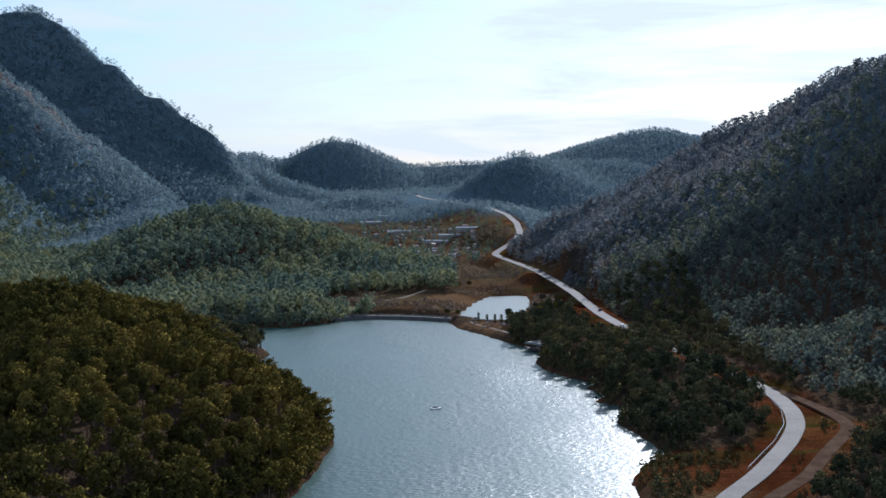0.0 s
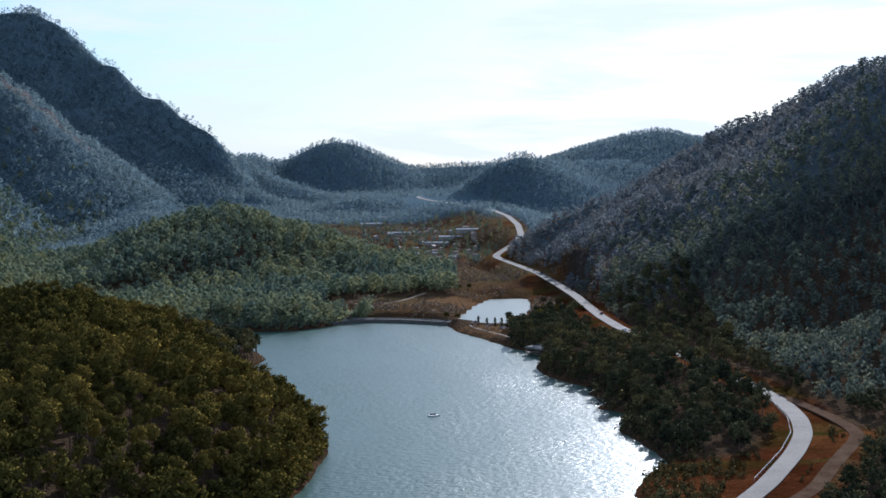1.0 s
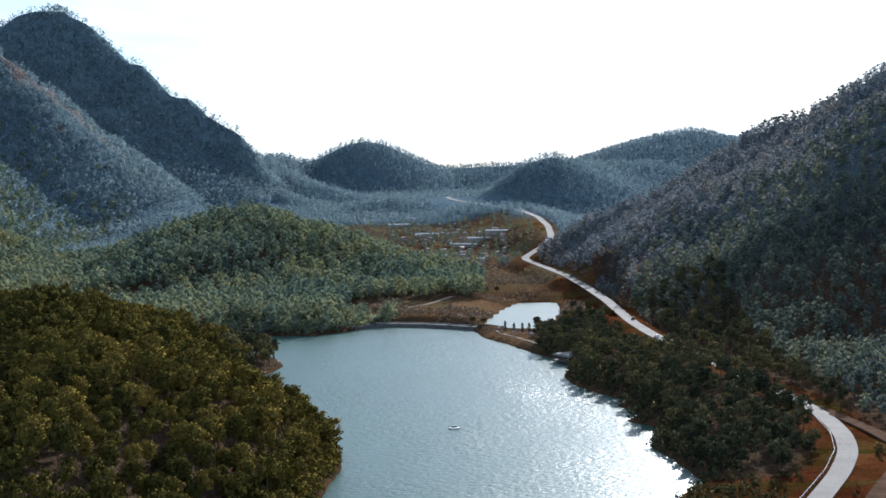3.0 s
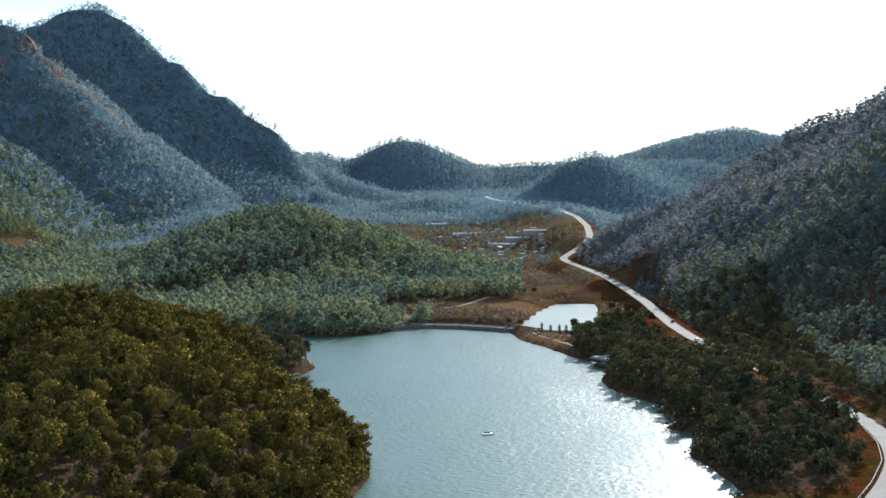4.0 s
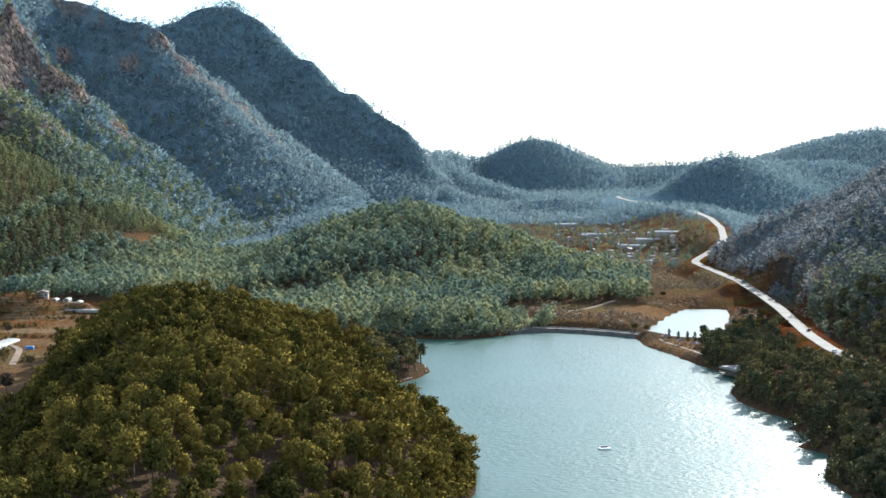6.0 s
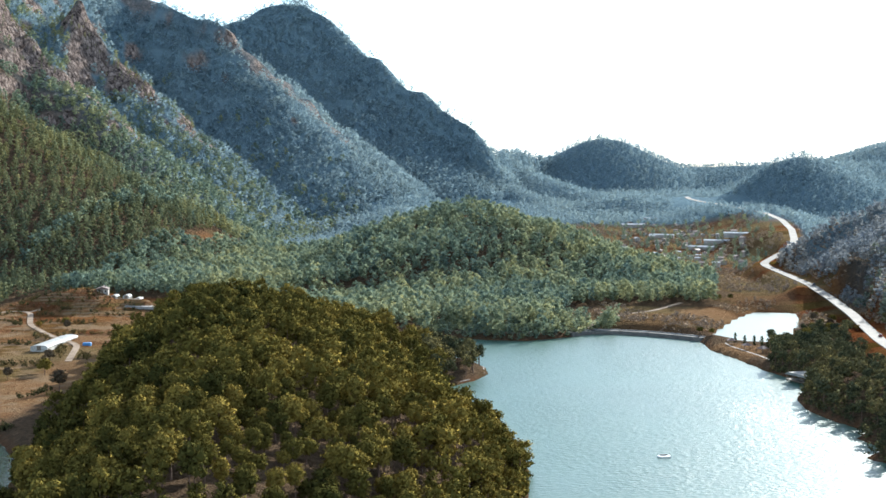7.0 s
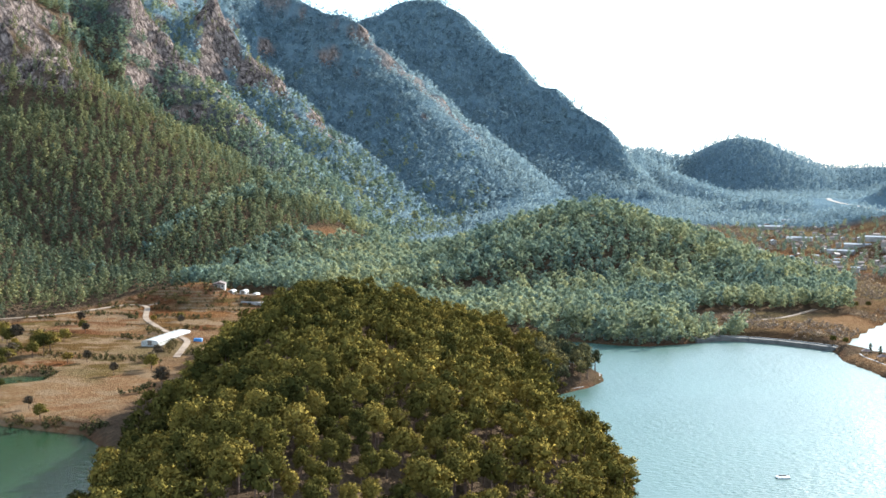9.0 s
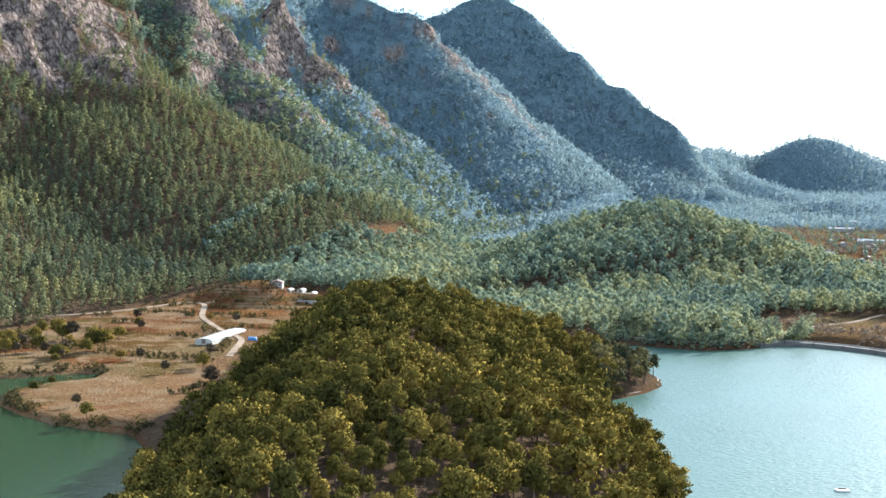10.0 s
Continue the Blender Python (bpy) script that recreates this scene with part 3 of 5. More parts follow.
def build_ground():
    ys = np.concatenate([np.arange(-700, 240, 40.0), np.arange(240, 1120, 4.0)])
    grow, at = [], 1120.0
    while at < 4900:
        grow.append(at)
        at += 4.0 + (at - 1120) * 0.0095
    ys = np.concatenate([ys, grow, [4950.0]])
    u = np.linspace(0, 1, 360)
    left, right = -(330 + 0.60 * np.maximum(ys, 150)), 240 + 0.40 * np.maximum(ys, 150)
    X = left[:, None] + (right - left)[:, None] * u[None, :]
    Y = np.repeat(ys[:, None], len(u), 1)
    Z = land(X, Y)
    GRID.update(ys=ys, left=left, right=right, Z=Z)
    rows, cols = X.shape
    idx = np.arange(rows * cols).reshape(rows, cols)
    faces = np.stack([idx[:-1, :-1], idx[:-1, 1:], idx[1:, 1:], idx[1:, :-1]], -1).reshape(-1, 4)
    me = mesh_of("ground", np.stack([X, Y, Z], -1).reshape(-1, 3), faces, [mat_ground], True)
    x, y, z = X.ravel(), Y.ravel(), Z.ravel()
    steep = np.hypot(*slopes(x, y))
    open_ = fields_mask(x, y) * step(52, 42, z)
    d, e, _ = along(x, y, ROAD)
    shore = step(1.8, 0.5, z) * (z > -1) * 0.4
    sand = np.maximum(step(1.0, 0.6, np.hypot((x - 8) / 30, (y - 1030) / 34) + 0.3 * fbm(x, y, 20)), step(1.0, 0.7, np.hypot((x - 22) / 24, (y - 868) / 34)))
    bare = open_
    in_valley = step(-275, -255, x) * step(930, 950, y)
    open_ = open_ * (1 - in_valley * (0.5 - 0.5 * sand))
    soil = np.clip(np.maximum(open_, shore) + step(18, 9, d), 0, 1)
    rock = bare_rock(x, y, steep)
    farm = open_ * step(-230, -250, x) * step(960, 940, y)
    ledge = step(0.16, 0.06, np.abs(z / 2.4 % 1 - 0.5)) * step(-0.35, 0.05, fbm(x, y, 28, 3))
    attribute(me, "sand", np.clip(np.maximum(farm * np.maximum(0.75 * ledge, 0.8 * step(0.0, 0.22, fbm(x + 40, y, 46, 3))), np.maximum(farm * step(1.7, 0.7, z), 0.9 * sand)), 0, 1))
    attribute(me, "soil", soil)
    attribute(me, "terrace", farm)
    attribute(me, "grass", np.maximum(open_ * step(0.02, 0.3, fbm(x, y, 55, 4)) * 0.8, bare * in_valley * step(-0.25, 0.15, fbm(x + 20, y, 70, 4)) * 0.85))
    attribute(me, "rock", rock)
    # haze-tinted cover sets in up the valley and above the road
    attribute(me, "hazed_brush", (1 - bare) * (1 - rock) * np.maximum(step(1330, 1500, y), 0.75 * step(16, 40, x - ROAD_X(y)) * step(820, 950, y)))
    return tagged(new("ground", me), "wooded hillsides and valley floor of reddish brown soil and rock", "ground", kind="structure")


build_ground()


def flat_sheet(name, ring, z, mat, label):
    bm = bmesh.new()
    bm.faces.new([bm.verts.new((px, py, z)) for px, py in ring])
    bmesh.ops.triangulate(bm, faces=bm.faces[:])
    me = bpy.data.meshes.new(name)
    bm.to_mesh(me)
    bm.free()
    me.materials.append(mat)
    return tagged(new(name, me), label, "water", kind="structure")


flat_sheet("water", [(-700, -650), (130, -650), (130, 640), (100, 962), (-230, 962), (-420, 760), (-700, 760)], 0.0, mat_water, "rippled blue-green lake water glittering in the sun")
flat_sheet("water_pond", [(x + (3 if x > 40 else -3), y + (3 if y > 1000 else -3)) for x, y in POND], 2.75, mat_pond, "pale still pond beside the dam")


def ribbon(name, line, half, lift, mat, label, category, thick=0.6, every=4.0, centre=0.0):
    """A road: a strip with thickness along a smoothed line."""
    pts = np.array(line, float)
    s = np.concatenate([[0], np.cumsum(np.hypot(*np.diff(pts[:, :2], axis=0).T))])
    t = np.arange(0, s[-1], every)
    P = np.stack([np.interp(t, s, pts[:, k]) for k in range(3)], -1)
    for _ in range(8):
        P[1:-1] = 0.25 * P[:-2] + 0.5 * P[1:-1] + 0.25 * P[2:]
    tang = np.gradient(P[:, :2], axis=0)
    tang /= np.linalg.norm(tang, axis=1)[:, None]
    nor = np.stack([-tang[:, 1], tang[:, 0]], -1)
    prof = [(-half, -thick), (-half, 0), (half, 0), (half, -thick)]
    V = np.concatenate([np.concatenate([P[:, None, :2] + (o + centre) * nor[:, None, :], (P[:, 2:3] + lift + h)[:, None, :]], -1) for o, h in prof], 1).reshape(-1, 3)
    n = len(P)
    i = np.arange(n - 1)[:, None] * 4
    F = np.concatenate([np.concatenate([i + k, i + k + 1, i + k + 5, i + k + 4], 1) for k in range(3)])
    return tagged(new(name, mesh_of(name, V, F[:, ::-1], [mat])), label, category, kind="structure")


ribbon("road", ROAD, 3.4, 0.35, mat_asphalt, "pale worn two-lane asphalt road shining in the sun", "road")
mat_dirt = mottled("packed_earth", (0.085, 0.052, 0.034), (0.150, 0.098, 0.066), 0.15, 0.9, 0.3, fine=2.0, spec=0.0)
ribbon("gravel_track", SIDE_TRACK, 2.6, 0.12, mat_dirt, "brown gravel side track beside the road", "track")
ribbon("farm_track", FARM_TRACK, 1.7, 0.3, mat_gravel, "pale dirt track through the fields", "track")
ribbon("farm_track_up", FARM_TRACK_UP, 1.6, 0.3, mat_gravel, "pale dirt track up to the farm", "track")
ribbon("dam_track", DAM_TRACK, 1.8, 0.25, mat_gravel, "pale dirt track along the dam and the bank", "track")


# ---- trees ----
def crown_template(rng, clumps, leaves, leaf, height, width, base, core=7, even=0.0, puff=0.0, cone=False):
    """A pine crown of about unit size in metres: tufts of loose needle leaves round clumps, over an uneven core."""
    V, F, N = [], [], []
    heart = np.array([0, 0, base + 0.35 * (height - base)])

    def tri(a, b, c, out):
        k = len(V)
        V.extend((a, b, c))
        N.extend((out, out, out))
        F.append((k, k + 1, k + 2))
    centres = []
    for k in range(clumps):
        u = (k + 0.5) / clumps
        h = base + (height - base) * (0.08 + 0.86 * u)
        reach = 0.5 * width * math.sqrt(max(0.1, 1 - ((u - 0.4) / 0.66) ** 2)) * rng.uniform(0.45, 1.05)
        if cone:
            reach = 0.5 * width * (1.06 - u) ** 0.75 * rng.uniform(0.6, 1.05)
        a = k * 2.399 + rng.uniform(-0.5, 0.5)
        centres.append((np.array([reach * 0.72 * math.cos(a), reach * 0.72 * math.sin(a), h]), width * rng.uniform(0.17, 0.27)))
    for c, size in centres:
        for _ in range(leaves):
            d = rng.normal(size=3)
            d[2] = abs(d[2]) * 0.9 - 0.35 * rng.random()
            d /= np.linalg.norm(d)
            p = c + d * size * rng.uniform(0.55, 1.12) * np.array([1, 1, 0.75])
            a = rng.normal(size=3)
            a -= d * (a @ d) * 0.5
            a /= np.linalg.norm(a)
            b = np.cross(d, a) + 0.8 * rng.normal(size=3)
            b /= np.linalg.norm(b)
            s = leaf * rng.uniform(0.55, 1.2)
            out = (0.75 - 0.45 * puff) * d + (0.7 + 0.4 * puff) * (p - heart) / (0.5 * width) + (0.22 - 0.14 * puff) * rng.normal(size=3)
            out = (1 - even) * out + even * np.array([0, 0, 1.0])
            tri(p - a * s * 0.55, p + a * s * 0.45, p + b * s * 0.75, out / np.linalg.norm(out))
    if core:
        for c, size in centres[:: max(1, len(centres) // core)]:
            ring = [c + np.array([math.cos(t) * size * 0.8, math.sin(t) * size * 0.8, -0.1 * size]) * rng.uniform(0.85, 1.1) for t in (0, 1.57, 3.14, 4.71)]
            top, low = c + np.array([0, 0, size * 0.6]), c - np.array([0, 0, size * 0.6])
            for k in range(4):
                mid = (ring[k] + ring[(k + 1) % 4]) / 2 - c
                mid = (1 - even) * mid / np.linalg.norm(mid) + even * np.array([0, 0, 1.0])
                tri(ring[k], ring[(k + 1) % 4], top, mid)
                tri(ring[(k + 1) % 4], ring[k], low, mid)
    return np.array(V), np.array(F), np.array(N)


def trunk_template(height, radius, sides=5):
    V = [(radius * f * math.cos(2 * math.pi * k / sides) + b, radius * f * math.sin(2 * math.pi * k / sides), h) for h, f, b in ((-1.2, 1.25, 0), (height * 0.35, 0.85, 0.1), (height * 0.9, 0.25, 0.05)) for k in range(sides)]
    F = []
    for r in range(2):
        for k in range(sides):
            a, b = r * sides + k, r * sides + (k + 1) % sides
            F += [(a, b, b + sides), (a, b + sides, a + sides)]
    return np.array(V), np.array(F)


def scatter(rng, x0, x1, y0, y1, gap):
    """Jittered places on a grid with that spacing."""
    gx, gy = np.meshgrid(np.arange(x0, x1, gap), np.arange(y0, y1, gap))
    gx, gy = gx.ravel(), gy.ravel()
    return gx + rng.uniform(-0.5, 0.5, gx.shape) * gap, gy + rng.uniform(-0.5, 0.5, gy.shape) * gap


def clear_of_roads(x, y, room=6.0):
    ok = np.ones(x.shape, bool)
    for line, half in ((ROAD, 7.5), (SIDE_TRACK, 4.5), (FARM_TRACK, 3), (FARM_TRACK_UP, 3), (DAM_TRACK, 3)):
        ok &= along(x, y, line)[0] > half + room * 0.4 + (np.where(y > 1880, 26, 0) if line is ROAD else 0)
    return ok


def forest(name, label, places, templates, sizes, mat, trunks, rng, category="forest"):
    """One joined wood: crowns and trunks as two parts."""
    x, y = places
    z = height(x, y)
    kind = rng.integers(0, len(templates), len(x))
    size = rng.uniform(*sizes, len(x)) * (1 + 0.15 * fbm(x, y, 40))
    spin = rng.uniform(0, 6.283, len(x))
    wide = size * rng.uniform(0.85, 1.2, len(x))
    tone = np.clip(0.5 + 0.55 * fbm(x, y, 60, 3) + rng.normal(0, 0.22, len(x)), 0, 1)
    root = new(name)
    tagged(root, label, category, kind="stuff")

    def put(part_name, shapes, m):
        VS, FS, TS, NS, count = [], [], [], [], 0
        for k, (V, F, *N) in enumerate(shapes):
            w = np.nonzero(kind == k)[0] if len(shapes) > 1 else np.arange(len(x))
            if not len(w):
                continue
            c, s = np.cos(spin[w])[:, None], np.sin(spin[w])[:, None]
            P = np.stack([(V[None, :, 0] * c - V[None, :, 1] * s) * wide[w][:, None] + x[w][:, None],
                          (V[None, :, 0] * s + V[None, :, 1] * c) * wide[w][:, None] + y[w][:, None],
                          V[None, :, 2] * size[w][:, None] + z[w][:, None]], -1)
            VS.append(P.reshape(-1, 3))
            FS.append((F[None] + count + (np.arange(len(w)) * len(V))[:, None, None]).reshape(-1, 3))
            TS.append(np.repeat(tone[w], len(V)))
            if N:
                NS.append(np.stack([N[0][None, :, 0] * c - N[0][None, :, 1] * s, N[0][None, :, 0] * s + N[0][None, :, 1] * c,
                                    np.repeat(N[0][None, :, 2], len(w), 0)], -1).reshape(-1, 3))
            count += len(w) * len(V)
        me = mesh_of(part_name, np.concatenate(VS), np.concatenate(FS), [m], bool(NS))
        if NS:
            me.normals_split_custom_set_from_vertices(np.concatenate(NS).astype(np.float32))
        attribute(me, "tone", np.concatenate(TS))
        ob = new(part_name, me)
        ob.parent = root
        tagged(ob, kind="stuff")
    put("crown", templates, mat)
    if trunks:
        put("trunk", [trunks], mat_bark)
    return root


def wood_places(rng, box, gap, rule):
    x, y = scatter(rng, *box, gap)
    keep = (inside(x, y, LAKE) > 2.5) & (inside(x, y, POND) > 3) & clear_of_roads(x, y) & (fields_mask(x, y) * step(52, 42, height(x, y)) < 0.35)
    x, y = x[keep], y[keep]
    keep = rule(x, y)
    return x[keep], y[keep]
rng = np.random.default_rng(11)
NEAR_KINDS = [crown_template(rng, 22, 64, 0.66, h, w, b, 9) for h, w, b in ((10.5, 7.4, 4), (12, 7, 5), (9.2, 7.8, 3.6), (11, 6.4, 4.4), (8, 6.8, 3), (13, 7.4, 6.2))]
HILL_KINDS = [crown_template(rng, 15, 30, 0.86, h, w, b, 6) for h, w, b in ((10.5, 7.4, 4), (12, 7, 5), (9.2, 7.8, 3.6), (11, 6.4, 4.4), (8, 6.8, 3), (13, 7.4, 6.2))]
FOOT_KINDS = [crown_template(rng, 10, 13, 1.15, h, w, b, 4, 0.0, 0.7, True) for h, w, b in ((13, 6.2, 1.5), (15, 6, 2), (11, 6.4, 1.2), (14, 5.4, 2))]
MID_KINDS = [crown_template(rng, 9, 13, 1.3, h, w, b, 4, 0.0, 0.8) for h, w, b in ((11, 7, 2), (13, 6.5, 3), (9.5, 7.5, 2), (12, 6, 3))]
SLOPE_KINDS = [crown_template(rng, 7, 9, 1.6, h, w, b, 3, 0.1, 0.8) for h, w, b in ((8.5, 8, 0.5), (10, 7, 0.8), (7, 8.5, 0.4), (9, 7, 0.6))]
FAR_KINDS = [crown_template(rng, 5, 6, 2.2, h, w, b, 0, 0.4, 1.0) for h, w, b in ((9, 8, 0.4), (10.5, 7.2, 0.6), (7.5, 8.5, 0.3), (9.5, 7.5, 0.5))]


def hill_distance(x, y):
    return along(x, y, NEAR_HILL)[0]


def on_near_hill(x, y):
    return (along(x, y, NEAR_HILL)[0] < np.where(along(x, y, NEAR_HILL)[2] > 0, np.where((y > 705) & (x > -170), 100, 135), 50)) & (x > -300) & (x < 0) & (y < 860)


hx, hy = wood_places(rng, (-290, -38, 255, 850), 6.5, on_near_hill)
single = (hy > 395) & (hy < 505) & (hx > -190)
order = np.argsort(np.where(single, np.hypot(hx + 125, hy - 440), 1e9))[:260]
pick = np.zeros(len(hx), bool)
pick[order] = True
forest("hill_pines", "dense olive-green pine wood covering the hill above the lake", (hx[~pick], hy[~pick]), HILL_KINDS, (0.5, 1.2), mat_pine, trunk_template(9, 0.22), rng)


def single_pine(k):
    V, F, N = NEAR_KINDS[k]
    root = new("pine_tree")
    crown = new("crown", mesh_of("crown", V, F, [mat_pine_one], True))
    crown.data.normals_split_custom_set_from_vertices(N.astype(np.float32))
    V, F = trunk_template(9.5, 0.24, 6)
    trunk = new("trunk", mesh_of("trunk", V, F, [mat_bark]))
    crown.parent = trunk.parent = root
    return tagged(root, "rounded olive-green pine tree on the wooded hillside", "tree", "pines on the hill")


pines = [single_pine(k) for k in range(len(NEAR_KINDS))]
for k, i in enumerate(order):
    px, py = float(hx[i]), float(hy[i])
    s = rng.uniform(0.5, 1.2)
    m = pose(px, py, float(height(px, py)), 0, 0, rng.uniform(0, 360))
    if k < len(pines):
        pines[k].matrix_basis = m
    else:
        copy_thing(pines[k % len(pines)], m @ Matrix.Diagonal((s, s, s * rng.uniform(0.9, 1.1), 1)))

# bushes and low pines along the foot of the hill
HILL_BANK = [crown_template(rng, 7, 14, 0.8, h, w, 0.0, 3) for h, w in ((3.6, 4.0), (5.0, 3.8), (2.8, 4.6))]
kx, ky = scatter(rng, -135, -30, 262, 735, 3.0)
keep = (inside(kx, ky, LAKE) > 0.3) & (inside(kx, ky, LAKE) < 15) & (fbm(kx, ky, 16, 3) > -0.5) & (kx > -120)
forest("hill_bushes", "olive-green bushes and young pines at the foot of the hill by the water", (kx[keep], ky[keep]), HILL_BANK, (0.7, 1.45), mat_pine, None, rng, "bushes")

# thin wood on the little cape
cx, cy = wood_places(rng, (-175, -96, 700, 810), 5.8, lambda x, y: hill_distance(x, y) >= 97)
forest("cape_pines", "open grove of tall pines with bare trunks on the cape", (cx, cy), HILL_KINDS[1:4:2] + HILL_KINDS[5:], (0.75, 1.05), mat_pine_dark, trunk_template(10, 0.26), rng)

# the wooded hill behind the lake, the strip along the far shore
def on_mid_hill(x, y):
    r = mid_hill(x, y)[0]
    return ((r < 1.1) | (x < -85)) & (y < 1335) & (hill_distance(x, y) > 110) & (along(x, y, FOOT)[0] > 22)


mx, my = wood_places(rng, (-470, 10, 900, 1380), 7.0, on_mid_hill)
forest("cove_pines", "dense pine wood on the rounded hill behind the lake, green paled for haze", (mx, my), MID_KINDS, (0.95, 1.35), mat_pine_hazed, None, rng)


# the last trees of that hill, down to the water's edge
kx, ky = scatter(rng, -150, -50, 898, 1000, 5.4)
keep = (inside(kx, ky, LAKE) > 1.2) & (inside(kx, ky, LAKE) < 42) & clear_of_roads(kx, ky, 2.5) & (hill_distance(kx, ky) > 150) & (fbm(kx, ky, 22, 3) > -0.45)
forest("shore_pines", "low dark green pines and bushes at the water's edge", (kx[keep], ky[keep]), MID_KINDS, (0.42, 0.8), mat_pine_hazed, None, rng)


# bushes on the bank below the track
BANK = [crown_template(rng, 6, 9, 1.0, h, w, 0.0, 2) for h, w in ((3.4, 3.8), (4.6, 3.6), (2.6, 4.4))]
kx, ky = scatter(rng, -160, -48, 888, 985, 2.9)
keep = (inside(kx, ky, LAKE) > 0.6) & (inside(kx, ky, LAKE) < 30) & (along(kx, ky, DAM_TRACK)[0] > 2.2) & (hill_distance(kx, ky) > 140) & (fbm(kx, ky, 16, 3) > -0.5)
forest("bank_bushes", "dark green bushes on the lake bank below the track", (kx[keep], ky[keep]), BANK, (0.7, 1.3), mat_pine_hazed, None, rng, "bushes")


# woods between the road and the lake, and beyond the road
def by_the_road(x, y):
    far = hill_distance(x, y) > 150
    d = along(x, y, ROAD)[0]
    return far & (x > 40) & (fbm(x, y, 26, 3) > np.where((y > 470) & (x < 120), -0.75, -0.42)) & (d > np.where((y > 650) & (y < 880), 15, 8))


rx, ry = wood_places(rng, (44, 330, 380, 905), 6.8, by_the_road)
close = (rx < 150) | (ry < 560)
forest("roadside_pines", "dark pines and scrub between the road and the lake", (rx[close], ry[close]), HILL_KINDS, (0.55, 0.95), mat_pine_dark, trunk_template(8, 0.2), rng)
close |= rx > 0.40 * ry + 30
forest("hillside_pines", "dark pines on the slope above the road", (rx[~close], ry[~close]), MID_KINDS, (0.6, 1.0), mat_hillside_hazed, None, rng)


def on_right_mountain(x, y):
    gx, gy = slopes(x, y)
    return (x > ROAD_X(y) + 10) & (gy > -0.6) & (x < 0.37 * y + 40) & (fbm(x, y, 30, 3) > -0.5)


rx, ry = wood_places(rng, (50, 700, 865, 1400), 7.2, on_right_mountain)
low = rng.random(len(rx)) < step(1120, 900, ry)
forest("lower_slope_pines", "dark green pines low on the shaded mountainside", (rx[low], ry[low]), SLOPE_KINDS, (0.7, 1.05), mat_hillside_hazed, None, rng)
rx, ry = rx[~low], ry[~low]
forest("mountain_scrub", "mixed scrub and pines on the shaded mountainside, tinted blue-grey for haze", (rx, ry), SLOPE_KINDS, (0.7, 1.05), mat_slope_hazed, None, rng)


# undergrowth on the steep bank below the knoll
kx, ky = scatter(rng, 40, 110, 486, 905, 3.1)
keep = (inside(kx, ky, LAKE) > 0.5) & (inside(kx, ky, LAKE) < 13) & (fbm(kx, ky, 14, 3) > -0.35) & clear_of_roads(kx, ky, 2)
forest("knoll_brambles", "dark bushes on the steep bank between the wood and the lake", (kx[keep], ky[keep]), BANK, (0.5, 1.1), mat_pine_dark, None, rng, "bushes")


# mountain wall
def on_wall(x, y):
    gx, gy = slopes(x, y)
    steep = np.hypot(gx, gy)
    d, e, side = along(x, y, FOOT)
    return (d * side > -30) & (x < -330) & (x > -0.80 * y + 60) & (bare_rock(x, y, steep) < 0.4) & ((gy > -0.7) | (y < 1300)) & (inside(x, y, LAKE) > 10)


lx, ly = wood_places(rng, (-950, -320, 700, 1330), 6.6, lambda x, y: on_wall(x, y) & (y < 1330))
# share of haze-tinted pines grows with distance
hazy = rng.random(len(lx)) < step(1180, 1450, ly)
forest("slope_pines", "pines farther along the mountain wall, green cooled for haze", (lx[hazy], ly[hazy]), FOOT_KINDS, (0.75, 1.15), mat_pine_hazed, None, rng)
lx, ly = lx[~hazy], ly[~hazy]
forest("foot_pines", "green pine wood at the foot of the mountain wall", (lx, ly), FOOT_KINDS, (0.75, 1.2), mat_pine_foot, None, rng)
# tufts on the ledges of the bare cliff
lx, ly = wood_places(rng, (-800, -540, 1110, 1700), 6.5, lambda x, y: (bare_rock(x, y, 0.0) >= 0.4) & (fbm(x, y, 20, 3) > 0.0))
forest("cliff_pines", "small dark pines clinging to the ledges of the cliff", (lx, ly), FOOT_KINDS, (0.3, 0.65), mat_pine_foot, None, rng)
lx, ly = wood_places(rng, (-1100, -300, 1330, 2450), 6.8, on_wall)
# with distance the pale blue haze-tinted conifers take over
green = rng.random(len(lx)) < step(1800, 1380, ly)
forest("spur_pines", "pines on the rocky spurs of the mountain, green cooled for haze", (lx[green], ly[green]), SLOPE_KINDS, (0.85, 1.3), mat_pine_hazed, None, rng)
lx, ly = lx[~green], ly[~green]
forest("mountain_conifers", "conifers on the mountain wall, tinted pale blue for haze", (lx, ly), FAR_KINDS, (0.9, 1.3), mat_conifer_hazed, None, rng)


def on_shoulder(x, y):
    gx, gy = slopes(x, y)
    d, e, side = along(x, y, FOOT)
    return (d * side <= -25) & (gy > -0.75) & (x < -255) & (x > -0.52 * y - 100) & (height(x, y) > 60)


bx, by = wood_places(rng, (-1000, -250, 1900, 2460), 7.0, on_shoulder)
forest("shoulder_conifers", "conifers on the great mountain shoulder, tinted pale blue for haze", (bx, by), FAR_KINDS, (0.9, 1.3), mat_conifer_hazed, None, rng)


def on_far_hills(x, y):
    gx, gy = slopes(x, y)
    d, e, side = along(x, y, FOOT)
    return (gy > -0.12) & (x < 0.34 * y + 20) & (d * side < 20) & ((y > 1480) | (x < 60)) & ((x > -255) | (y < 1950)) & ((height(x, y) > 34) | ((x < -200) & (y > 1400))) & ((y < 1880) | (y > 2110) | (np.abs(x + 18) > 34))


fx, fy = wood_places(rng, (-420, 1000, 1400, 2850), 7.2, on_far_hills)
